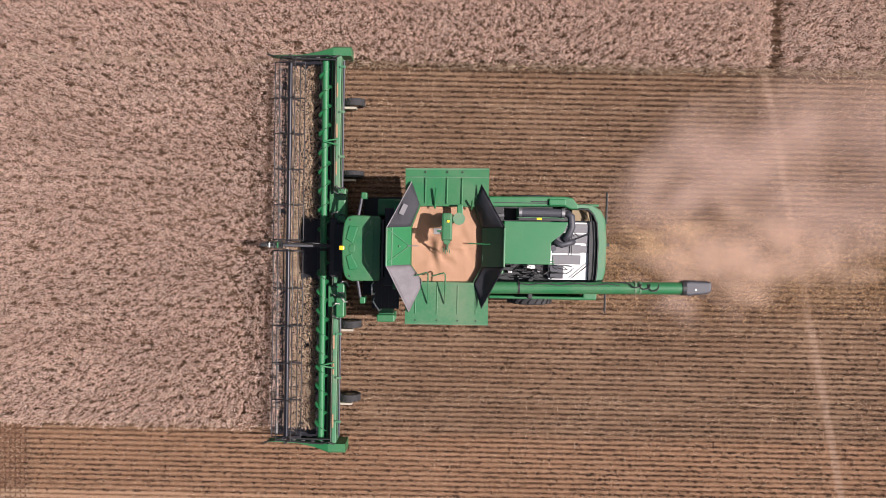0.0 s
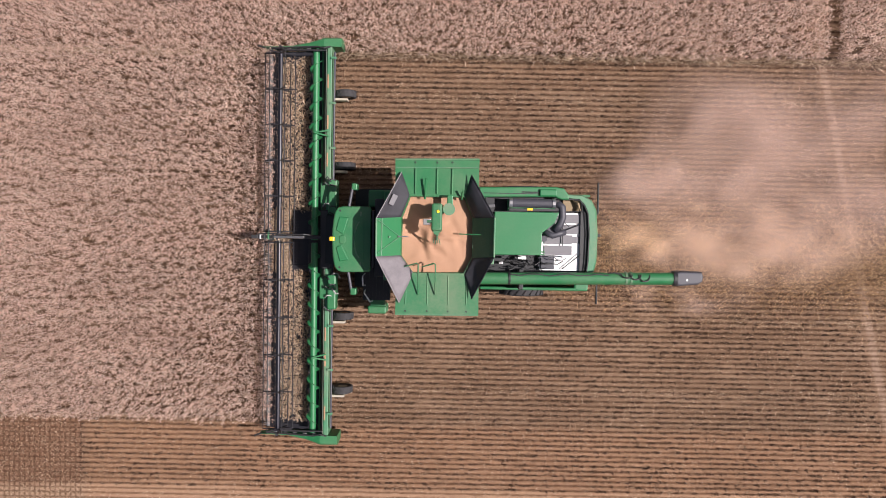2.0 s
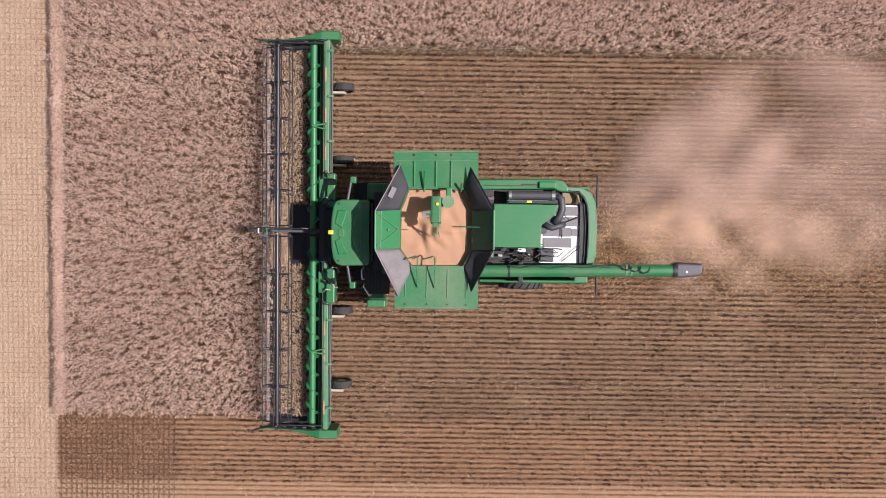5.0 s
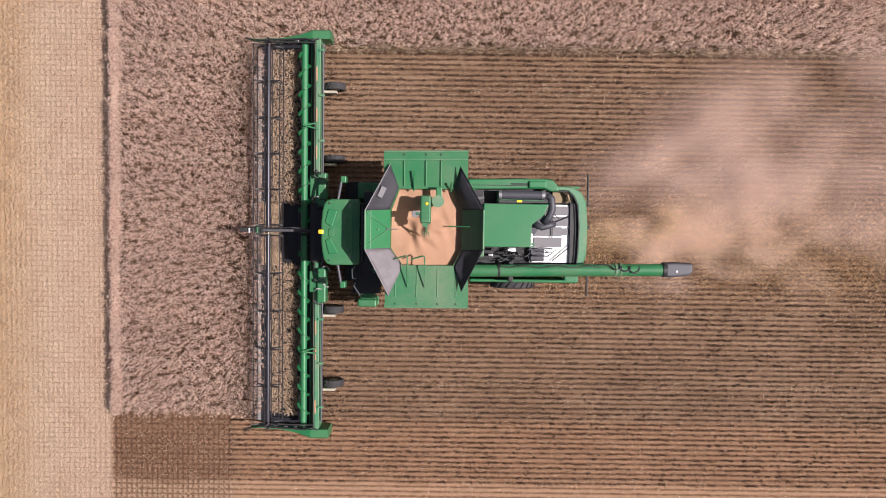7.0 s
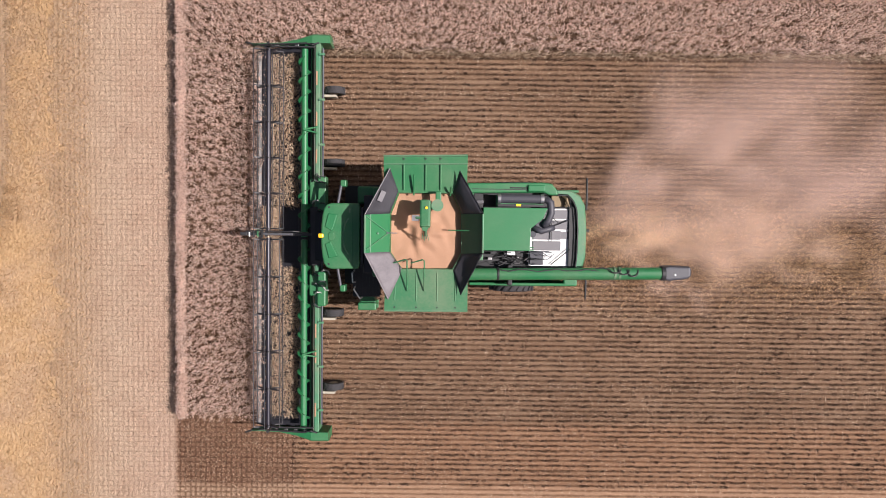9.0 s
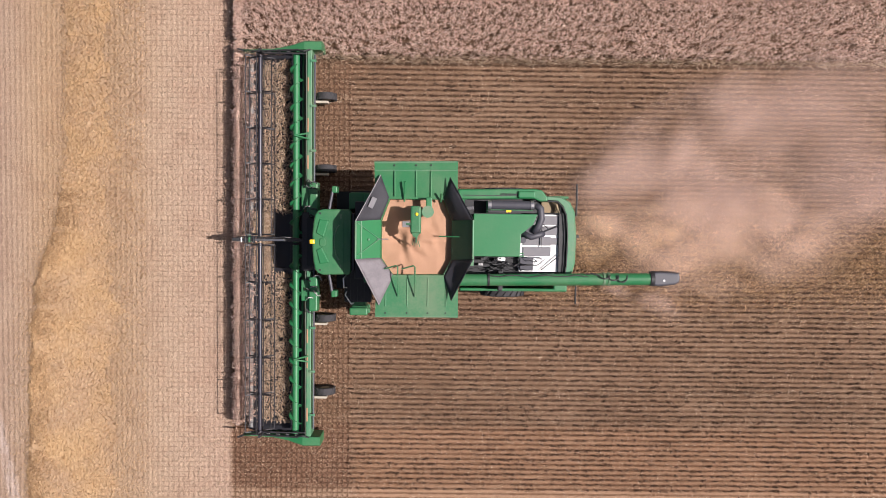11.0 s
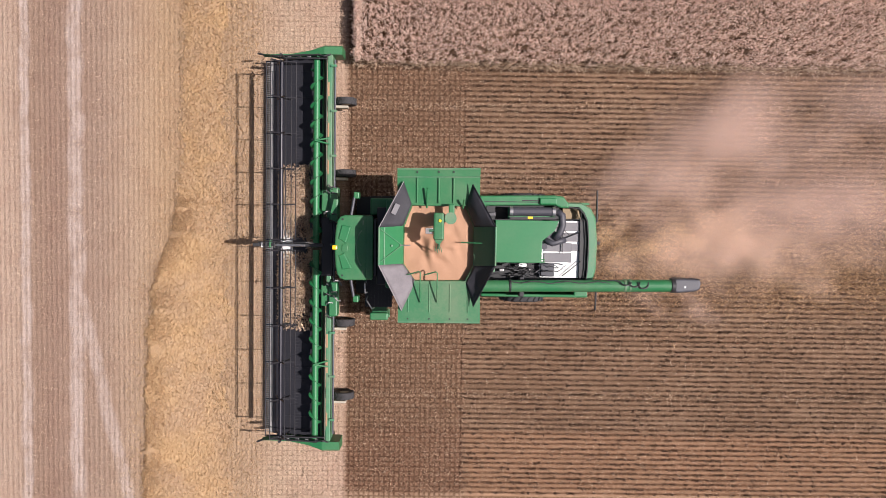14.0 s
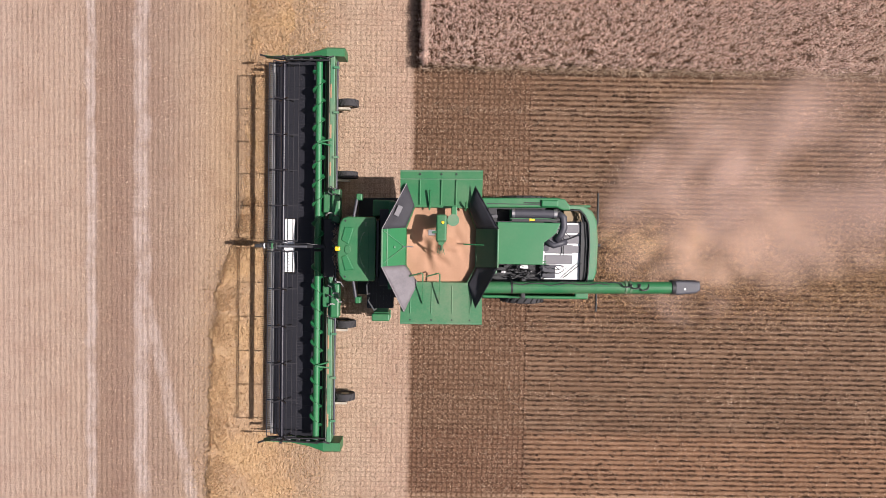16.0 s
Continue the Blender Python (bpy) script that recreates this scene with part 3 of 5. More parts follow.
def build_crop():
    """Standing crop: strips across the swath, which the header takes one by one, and the uncut block beside it."""
    rng = np.random.default_rng(31)
    metas = [crop_mesh(rng, STRIP, CROP_Y0, CROP_Y1, "standing_crop") for _ in range(9)]
    strips = []
    n = int((-1.9 - EDGE) / STRIP)
    for i in range(n):
        ob = new("standing_crop", metas[(i * 4) % 9] if i else crop_mesh(rng, STRIP, CROP_Y0, CROP_Y1, "standing_crop", rim=True))
        ob.location.x = EDGE + STRIP * (i + 0.5)
        half_turn = i > 0 and (i // 9) % 2 == 1
        tagged(ob, "strip of dry pinkish-brown standing crop in front of the cutter bar", "crop", "standing crop strips", "stuff")
        strips.append((ob, CROP_Y0 + CROP_Y1 if half_turn else 0.0, 180 if half_turn else 0))
    block = [crop_mesh(rng, 2.0, CROP_Y1, 10.3, "uncut_crop") for _ in range(4)]
    xs = [EDGE + 1.0 + 2.0 * i for i in range(15)]
    right = xs[-1] + 1.0
    spans = [(x, 2.0) for x in xs]
    for i, (x, w) in enumerate(spans):
        ob = new("uncut_crop", block[(i * 3) % 4] if i else crop_mesh(rng, 2.0, CROP_Y1, 10.3, "uncut_crop", rim=True))
        ob.location.x = x
        tagged(ob, "uncut dry pinkish-brown crop beside the harvested swath", "crop", "uncut crop", "stuff")
    for x0, x1 in ((right, 14.72), (15.08, 17.4), (17.4, 20.4)):
        ob = new("uncut_crop", crop_mesh(rng, x1 - x0, CROP_Y1, 10.3, "uncut_crop"))
        ob.location.x = (x0 + x1) / 2
        tagged(ob, "uncut dry crop with a bare wheel track through it", "crop", "uncut crop", "stuff")
    m = 5200
    b = np.stack([rng.uniform(EDGE, 20.4, m), CROP_Y1 + rng.normal(size=m) * 0.06 - 0.05, rng.uniform(0.03, 0.45, m)], 1)
    v, f = blades(rng, b, rng.uniform(0.12, 0.4, m), rng.uniform(0.012, 0.026, m), (1.2, 0.5, 0.3), 0.05)
    tagged(new("crop_fringe", darts("crop_fringe", STRAW, [(v, f)])), "bent pale straws along the cut edge of the crop", "straw", kind="stuff")
    return strips


def build_swath():
    """Chopped straw that the spreader leaves: laid strip by strip as the machine passes."""
    rng = np.random.default_rng(41)
    metas = []
    for _ in range(3):
        n = 2500
        b = np.stack([rng.uniform(-0.6, 0.6, n), rng.normal(-0.7, 0.9, n), rng.uniform(0.01, 0.07, n)], 1)
        metas.append(darts("chopped_straw", GOLD, [blades(rng, b, rng.uniform(0.06, 0.16, n), rng.uniform(0.012, 0.024, n), 1.0, 0.12)]))
    out = []
    for i in range(28):
        ob = new("chopped_straw", metas[i % 3])
        ob.location = (20.0 - 1.2 * i, 0, 0)
        tagged(ob, "golden chopped straw spread on the stubble behind the machine", "straw", "chopped straw", "stuff")
        out.append(ob)
    return out


# ---------------------------------------------------------------- the harvester
def flap(name, inner, outer, mat, parent, ribs, label=""):
    """A tank cover panel: a dished sheet from inner edge (2 points) to outer edge (2 points), with ribs and a lip."""
    i0, i1, o0, o1 = (Vector(p) for p in (*inner, *outer))
    ob = part(name, sheet((i0, i1, o1, o0), 0.03), mat, parent, label)
    up = (i1 - i0).cross(o0 - i0).normalized()
    if up.z < 0:
        up = -up
    for k in ribs:
        a, b = i0.lerp(i1, k), o0.lerp(o1, k)
        part("rib", rod(a.lerp(b, 0.08) + up * 0.02, a.lerp(b, 0.76) + up * 0.02, 0.03, 6), mat, ob)
    lip = bmesh.new()
    rod(o0 + up * 0.01, o1 + up * 0.01, 0.03, 8, lip)
    part("lip", lip, GREEN_PALE, ob, "dust-worn rolled lip")
    for k in ribs:
        c = i0.lerp(i1, k).lerp(o0.lerp(o1, k), 0.92)
        part("bolt", rod(c, c + up * 0.04, 0.03, 6), BLACK, ob)
    bead = rod(i0.lerp(o0, 0.78) + up * 0.005, i1.lerp(o1, 0.78) + up * 0.005, 0.022, 8)
    part("bead", bead, GREEN_PALE, ob)
    return ob


def build_harvester():
    h = thing("combine_harvester", "green combine harvester with open grain tank full of brown seed", "combine")
    # hull
    hull = bmesh.new()
    box((1.6, -1.3, 1.1), (4.9, 1.55, 3.4), 0.05, hull)
    part("hull", hull, GREEN, h)
    rear = bmesh.new()
    box((4.9, -1.3, 1.2), (8.2, -1.22, 3.1), 0.02, rear)
    box((4.9, 1.47, 1.2), (8.2, 1.55, 3.1), 0.02, rear)
    box((4.9, -1.22, 1.15), (8.2, 1.47, 1.22), 0.0, rear)
    part("rear_housing", rear, GREEN, h)
    part("engine_bay_floor", box((4.9, -1.22, 3.0), (8.1, 1.47, 3.06), 0), DARK, h)
    # side shields
    sh = prism([(4.6, 1.4), (4.6, 1.72), (7.0, 1.76), (7.27, 1.72), (7.45, 1.5), (7.45, 1.36), (7.2, 1.36), (7.0, 1.44)], 1.5, 3.55, 0.05)
    part("side_shield", sh, GREEN, h)
    part("shield_seam", box((4.75, 1.52, 3.551), (7.0, 1.545, 3.562), 0.0), DARK, h)
    part("shield_cap", box((6.5, 1.46, 3.55), (7.05, 1.68, 3.64), 0.04), GREEN_CLEAN, h, "bright green raised cap")
    part("shield_slot", box((5.95, 1.56, 3.55), (6.5, 1.6, 3.575), 0.01), BLACK, h)
    low = bmesh.new()
    box((4.7, -1.56, 1.6), (7.9, -1.46, 3.1), 0.04, low)
    box((7.75, -1.56, 2.9), (8.2, -1.3, 3.1), 0.05, low)
    part("side_shield", low, GREEN, h)
    # rear hood: a rounded frame open over the chaffer deck
    outer = [(6.95, 1.56), (7.9, 1.52), (8.2, 1.36), (8.36, 1.05), (8.42, 0.3), (8.4, -0.6), (8.3, -0.98)]
    inner = [(6.95, 1.44), (7.8, 1.4), (7.98, 1.22), (8.1, 0.95), (8.15, 0.3), (8.13, -0.6), (8.08, -0.98)]
    hood = bmesh.new()
    zt = 3.42
    rings = [[hood.verts.new((*o, 1.7)), hood.verts.new((*o, zt - 0.1)), hood.verts.new((o[0] * 0.75 + i[0] * 0.25, o[1] * 0.75 + i[1] * 0.25, zt)),
              hood.verts.new((*i, zt)), hood.verts.new((*i, zt - 0.15)), hood.verts.new((o[0] * 0.9 + i[0] * 0.1, o[1] * 0.9 + i[1] * 0.1, 1.7))]
             for o, i in zip(outer, inner)]
    for a, b in zip(rings, rings[1:]):
        for j in range(6):
            hood.faces.new((a[j], a[(j + 1) % 6], b[(j + 1) % 6], b[j]))
    hood.faces.new(rings[0])
    hood.faces.new(rings[-1])
    part("rear_hood", hood, GREEN_PALE, h, "green rounded rear hood, faded by dust", smooth=False)
    part("rear_panel", box((8.2, -0.95, 1.3), (8.3, 1.2, 2.9), 0.04), GREEN, h)
    part("hood_latch", box((8.42, 0.2, 3.2), (8.52, 0.3, 3.3), 0.02), DARK, h)
    # deck under the hood
    part("rear_deck", box((6.6, -0.9, 3.1), (8.1, 0.95, 3.2), 0.01), WHITE, h, "white perforated rear deck")
    for j, (y0, y1, x0, x1) in enumerate(((0.62, 0.9, 6.95, 8.0), (0.28, 0.57, 6.8, 8.0), (0.28 - 0.33, 0.235, 6.72, 7.62), (-0.4, -0.1, 6.72, 7.62))):
        part("deck_panel", box((x0, y0, 3.2), (x1, y1, 3.235), 0.01), GREYPANEL, h, "grey deck panel")
    part("deck_panel", box((7.62, -0.02, 3.2), (8.0, 0.2, 3.23), 0.01), GREYPANEL, h)
    part("deck_channel", box((7.86, -0.9, 3.2), (8.1, 1.0, 3.3), 0.01), BLACK, h)
    part("hood_seal", pipe([(7.0, 1.4, 3.44), (7.78, 1.36, 3.44), (7.95, 1.19, 3.44), (8.07, 0.93, 3.44), (8.12, 0.3, 3.44), (8.1, -0.6, 3.44), (8.06, -0.96, 3.44)], 0.022, 6), BLACK, h, "black rubber hood seal")
    part("deck_tray", box((6.62, -0.86, 3.2), (7.05, -0.45, 3.33), 0.02), CHARCOAL, h)
    part("rear_hatch", box((7.3, 0.98, 3.08), (7.9, 1.36, 3.2), 0.02), BRASS, h, "rusty tan exhaust shroud under the hood")
    for a, b in (((7.1, 0.98, 3.42), (7.95, 1.0, 3.42)), ((7.9, 0.98, 3.4), (7.85, 1.4, 3.4)), ((7.0, 0.95, 3.38), (7.5, 0.5, 3.38)), ((7.15, 0.3, 3.3), (7.9, 0.6, 3.3)),
                 ((7.3, -0.1, 3.3), (7.3, 0.5, 3.3)), ((7.3, -0.85, 3.3), (7.9, -0.35, 3.35))):
        part("brace", rod(a, b, 0.016, 6), BLACK, h)
    part("exhaust_elbow", pipe([(7.72, 1.0, 3.3), (7.8, 1.12, 3.36), (7.76, 1.26, 3.38), (7.66, 1.34, 3.3)], 0.045), BRASS, h)
    # engine cover and intake
    part("engine_cover", prism([(5.1, -0.4), (6.58, -0.4), (6.6, 0.3), (6.98, 0.62), (7.12, 0.95), (5.1, 0.95)], 3.3, 3.7, 0.02), GREEN_CLEAN, h, "flat green engine cover panel")
    ac = rod((5.62, 1.23, 3.62), (6.98, 1.23, 3.62), 0.14, 20)
    part("air_cleaner", ac, CHARCOAL, h, "dark grey air cleaner drum", smooth=False)
    for x in (5.6, 6.95):
        part("clamp_band", rod((x - 0.05, 1.23, 3.62), (x + 0.05, 1.23, 3.62), 0.155, 20), STEEL, h)
    part("air_cleaner_tray", box((5.5, 0.98, 3.45), (7.0, 1.36, 3.56), 0.02), GREEN, h)
    part("warning_plate", box((6.12, 1.0, 3.7), (6.28, 1.07, 3.712), 0), YELLOW, h, "small yellow warning plate")
    part("cover_rail", box((5.55, 0.98, 3.66), (7.0, 1.06, 3.705), 0.01), BLACK, h)
    part("intake_well", box((4.82, 0.97, 3.3), (5.1, 1.4, 3.42), 0.01), BLACK, h)
    part("intake_stub", rod((4.9, 1.12, 3.5), (5.1, 1.14, 3.55), 0.06, 12), GREYPANEL, h)
    duct = pipe([(7.05, 1.25, 3.6), (7.22, 1.12, 3.62), (7.24, 0.8, 3.62), (7.15, 0.55, 3.6), (7.0, 0.4, 3.55)], 0.12, 10)
    part("intake_duct", duct, CHARCOAL, h, "charcoal air duct", smooth=True)
    part("intake_duct", pipe([(6.7, 0.35, 3.5), (6.95, 0.22, 3.52), (7.2, 0.3, 3.5), (7.35, 0.34, 3.42)], 0.1, 10), CHARCOAL, h, smooth=True)
    part("pump_housing", prism(ring_outline(6.88, 0.42, 0.2, 0.2, 0.08), 3.3, 3.55, 0.03), CHARCOAL, h)
    part("fan_hub", rod((6.68, 0.12, 3.3), (6.68, 0.12, 3.56), 0.1, 16), CHARCOAL, h)
    rng = random.Random(4)
    for i in range(16):
        x = 5.2 + rng.random() * 1.6
        y = -0.48 - rng.random() * 0.36
        pts = [(x + k * 0.16, y + rng.uniform(-0.07, 0.07), 3.3 + rng.uniform(0, 0.16)) for k in range(5)]
        part("hose", pipe(pts, rng.choice((0.01, 0.014, 0.02)), 6), rng.choice((BLACK, BLACK, DARK, CHARCOAL)), h)
    for i in range(14):
        x, y = 5.15 + rng.random() * 1.75, -0.5 - rng.random() * 0.34
        s = rng.uniform(0.03, 0.09)
        part("engine_block", box((x, y, 3.05), (x + s * 1.6, y + s, 3.25 + rng.random() * 0.12), 0.01), rng.choice((DARK, BLACK, STEEL, CHARCOAL)), h)
    part("engine_step", box((5.0, -0.72, 3.35), (5.12, -0.42, 3.55), 0.02), GREEN_PALE, h)
    part("reservoir", rod((5.9, -0.5, 3.3), (6.15, -0.5, 3.3), 0.07, 14), WHITE, h, "small white reservoir")
    for y in (-0.38, -0.3):
        part("cover_step", box((6.6, y - 0.02, 3.5), (6.72, y + 0.02, 3.54), 0.005), GREEN, h)
    # rear light bars
    part("light_bar", box((8.53, 0.93, 2.55), (8.58, 1.98, 2.66), 0.015), BLACK, h, "black rear marker light arm")
    part("light_bar", box((8.55, -2.02, 2.55), (8.6, -1.3, 2.66), 0.015), BLACK, h, "black rear marker light arm")
    for y in (0.95, -1.3):
        part("bar_bracket", box((8.2, y - 0.04, 2.55), (8.56, y + 0.04, 2.62), 0.01), BLACK, h)
    # grain tank
    tank = bmesh.new()
    top = [(2.2, -0.5), (2.55, -1.0), (4.15, -1.0), (4.42, -0.5), (4.42, 0.72), (4.15, 1.37), (2.45, 1.37), (2.2, 0.72)]
    a = [tank.verts.new((x, y, 3.98)) for x, y in top]
    b = [tank.verts.new((3.3 + (x - 3.3) * 0.96, 0.17 + (y - 0.17) * 0.96, 3.2)) for x, y in top]
    c = [tank.verts.new((3.3 + (x - 3.3) * 1.05, 0.17 + (y - 0.17) * 1.08, 3.96)) for x, y in top]
    d = [tank.verts.new((3.3 + (x - 3.3) * 1.05, 0.17 + (y - 0.17) * 1.08, 3.3)) for x, y in top]
    for i in range(8):
        j = (i + 1) % 8
        tank.faces.new((a[i], a[j], b[j], b[i]))
        tank.faces.new((a[i], a[j], c[j], c[i]))
        tank.faces.new((c[i], c[j], d[j], d[i]))
    part("grain_tank", tank, GREEN, h)
    flap("side_cover", ((2.0, 1.37, 3.95), (4.57, 1.37, 3.95)), ((2.0, 2.48, 4.2), (4.57, 2.52, 4.2)), GREEN, h, (0.24, 0.5, 0.68), "green folded-out tank cover")
    flap("side_cover", ((2.06, -1.0, 3.95), (4.62, -1.0, 3.95)), ((2.06, -2.27, 4.2), (4.62, -2.26, 4.2)), GREEN_DUSTY, h, (0.12, 0.38, 0.63, 0.85), "dusty green folded-out tank cover")
    flap("front_cover", ((2.19, -0.46, 3.97), (2.19, 0.72, 3.97)), ((1.48, -0.48, 4.62), (1.48, 0.67, 4.62)), GREEN_CLEAN, h, (), "green front tank cover, raised")
    flap("rear_cover", ((4.42, -0.5, 3.97), (4.42, 0.72, 3.97)), ((5.04, -0.44, 4.72), (5.04, 0.74, 4.72)), GREEN_SHADED, h, (), "green rear tank cover, raised, shade put into its paint")
    for sgn in (1, -1):
        part("cover_strut", rod((2.16, 0.12, 4.02), (1.53, 0.12 + sgn * 0.5, 4.61), 0.016, 6), GREEN_PALE, bpy.data.objects["front_cover"])
    for pts, mt, lab in (
            (((1.48, 0.67, 4.62), (2.2, 2.1, 4.2), (2.45, 1.4, 3.97), (2.19, 0.72, 3.97)), FABRIC_DARK, "dark folded rubber corner sheet"),
            (((1.48, -0.48, 4.62), (2.18, -1.92, 4.2), (2.6, -1.02, 3.97), (2.19, -0.46, 3.97)), FABRIC, "grey dusty rubber corner sheet"),
            (((5.04, 0.74, 4.72), (4.33, 2.04, 4.3), (4.15, 1.4, 3.97), (4.42, 0.72, 3.97)), FABRIC_DARK, "black rubber corner sheet"),
            (((5.04, -0.44, 4.72), (4.4, -1.75, 4.3), (4.17, -1.02, 3.97), (4.42, -0.5, 3.97)), FABRIC_DARK, "black rubber corner sheet")):
        c = [Vector(p) for p in pts]
        g = bmesh.new()
        n = 8
        nrm = (c[1] - c[0]).cross(c[3] - c[0]).normalized()
        vv = [[g.verts.new(c[0].lerp(c[1], i / n).lerp(c[3].lerp(c[2], i / n), j / n)
                           + nrm * (0.07 * math.sin(math.pi * i / n) * math.sin(math.pi * j / n) + 0.03 * noise.noise((i * 0.9, j * 0.7, pts[0][1] * 5)) * (0 < i < n) * (0 < j < n)))
               for j in range(n + 1)] for i in range(n + 1)]
        for i in range(n):
            for j in range(n):
                g.faces.new((vv[i][j], vv[i + 1][j], vv[i + 1][j + 1], vv[i][j + 1]))
        bmesh.ops.recalc_face_normals(g, faces=g.faces[:])
        bmesh.ops.solidify(g, geom=g.faces[:], thickness=0.012)
        cs = part("corner_sheet", g, mt, h, lab, smooth=True)
        part("seam", rod(c[0] + Vector((0, 0, 0.012)), c[1] + Vector((0, 0, 0.012)), 0.014, 6), TRIM if mt is FABRIC or pts[0][0] < 2 else BLACK, cs)
    win = bmesh.new()
    m = Matrix.Translation((1.96, 1.24, 4.37)) @ Euler((radians(2), radians(32), radians(-24))).to_matrix().to_4x4()
    box((-0.09, -0.17, -0.01), (0.09, 0.17, 0.02), 0.03, win, m)
    part("sight_window", win, GREYPANEL, h, "small grey sight window")
    # struts and hoops on the covers
    for y0, y1, xs in ((1.3, 1.9, (2.92, 4.05)),):
        for x in xs:
            part("cover_strut", rod((x, y0, 3.98), (x + 0.02, y1 - (0.35 if x > 4 else 0), 4.26), 0.03, 8), GREEN, h)
    for x in (2.75, 3.28):
        part("hoop", pipe([(x, -1.65, 4.15), (x, -1.1, 4.32), (x, -0.72, 4.3), (x - 0.05, -0.68, 4.3), (x - 0.42, -0.8, 4.12)], 0.022, 6), GREEN_DUSTY, h)
    part("tank_rod", rod((4.0, 0.23, 4.06), (4.75, 0.22, 4.3), 0.02, 6), GREEN, h)
    part("tank_rod", rod((2.1, 0.12, 4.1), (2.42, 0.12, 4.0), 0.018, 6), STEEL, h)
    part("tank_ladder", pipe([(4.5, -0.1, 4.08), (4.52, -0.1, 4.1), (4.6, -0.38, 4.2), (4.45, -0.38, 4.02), (4.42, -0.12, 4.0)], 0.02, 6), GREEN_PALE, h)
    # fill auger: a leaning tube that rises well over the heap, with its spout and sensor
    fa = bmesh.new()
    box((-0.16, -0.42, -0.16), (0.16, 0.42, 0.14), 0.06, fa, Matrix.Translation((3.3, 0.72, 4.62)) @ Matrix.Rotation(radians(-14), 4, "X"))
    rod((3.3, 0.36, 4.42), (3.3, 0.3, 4.76), 0.1, 12, fa)
    part("fill_auger", fa, GREEN_DUSTY, h)
    part("auger_tube", rod((3.3, 1.0, 3.4), (3.3, 0.76, 4.6), 0.15, 18), GREEN_DUSTY, h, smooth=False)
    part("fill_spout", rod((3.66, 0.98, 4.1), (3.66, 0.98, 4.5), 0.17, 20), GREEN_CLEAN, h)
    part("spout_rim", rod((3.66, 0.98, 4.47), (3.66, 0.98, 4.53), 0.185, 20), GREEN_PALE, h)
    part("spout_arm", box((3.35, 0.86, 4.3), (3.7, 1.02, 4.4), 0.03), GREEN, h)
    part("spout_arm", box((3.6, 1.1, 4.2), (3.78, 1.42, 4.34), 0.03), GREEN_CLEAN, h)
    part("spout_leg", rod((3.69, 1.4, 3.9), (3.69, 1.36, 4.28), 0.04, 8), GREEN, h)
    part("sensor_bracket", pipe([(3.02, 0.6, 4.7), (3.2, 0.6, 4.75), (3.28, 0.42, 4.78), (3.32, 0.2, 4.6), (3.3, 0.06, 4.3)], 0.04, 6), GREEN_PALE, h)
    for k in range(4):
        part("sensor_finger", rod((3.22 + 0.05 * k, 0.12 - 0.03 * (k % 2), 4.34), (3.2 + 0.07 * k, -0.04 - 0.05 * (k % 2), 4.18), 0.014, 6), GREEN_PALE, h)
    part("spout_plate", box((2.9, 0.5, 4.66), (3.12, 0.68, 4.7), 0.01), STEEL, h)
    part("spout_lamp", rod((3.34, 0.9, 4.7), (3.34, 0.9, 4.75), 0.045, 12), YELLOW, h)
    part("cover_hub", rod((1.84, 0.11, 4.24), (1.87, 0.11, 4.37), 0.03, 10), GREEN_PALE, bpy.data.objects["front_cover"])
    # cab
    roof = [(0.0, -0.62), (-0.03, -0.3), (-0.04, 0.0), (-0.03, 0.3), (0.0, 0.62), (0.05, 0.86), (0.14, 0.99), (0.3, 1.04), (1.15, 1.04), (1.2, 0.95), (1.2, -0.95), (1.15, -1.04), (0.3, -1.06), (0.14, -1.0), (0.05, -0.87)]
    part("cab_roof", prism(roof, 3.280, 3.480, 0.06), GREEN, h, "green cab roof with moulded ridges")
    part("roof_ridge", pipe([(0.95 - 0.28 * math.cos(a), -0.02 + 0.62 * math.sin(a), 3.485) for a in np.linspace(-1.15, 1.15, 16)], 0.022, 6), GREEN_PALE, h)
    for pad in ([(0.2, 0.71), (0.5, 0.68), (0.33, 0.14), (0.09, 0.28)], [(0.1, -0.26), (0.28, -0.18), (0.52, -0.66), (0.22, -0.71)]):
        part("roof_moulding", prism(pad, 3.44, 3.515, 0.03), GREEN_CLEAN, h)
    for y in (0.8, -0.8):
        part("roof_decal", box((0.86, y - 0.07, 3.479), (0.9, y + 0.07, 3.484), 0.0), GREEN_PALE, h)
    part("roof_boss", prism(ring_outline(0.3, -0.02, 0.1, 0.14, 0.09, 4), 3.470, 3.505, 0.02), GREEN, h)
    part("roof_panel", prism(ring_outline(1.08, 0.0, 0.12, 1.0, 0.06, 3), 3.360, 3.495, 0.03), GREEN, h)
    for y in (0.9, -0.9):
        part("roof_bolt", rod((0.22, y, 3.470), (0.22, y, 3.490), 0.035, 10), BLACK, h)
    part("beacon", box((-0.1, -0.07, 3.460), (0.06, 0.07, 3.600), 0.03), YELLOW, h, "yellow amber beacon")
    part("cab_glass", prism([(0.1, -0.6), (0.02, -0.3), (0.0, 0), (0.02, 0.3), (0.1, 0.6), (0.4, 0.9), (1.3, 0.92), (1.3, -0.92), (0.4, -0.9)], 1.95, 3.280, 0.02), GLASS, h, "dark tinted cab glass")
    part("cab_base", box((0.2, -0.95, 1.6), (1.5, 0.95, 1.95), 0.05), BLACK, h)
    part("cab_rear_wall", box((1.3, -1.2, 1.8), (1.62, 1.3, 3.3), 0.04), BLACK, h)
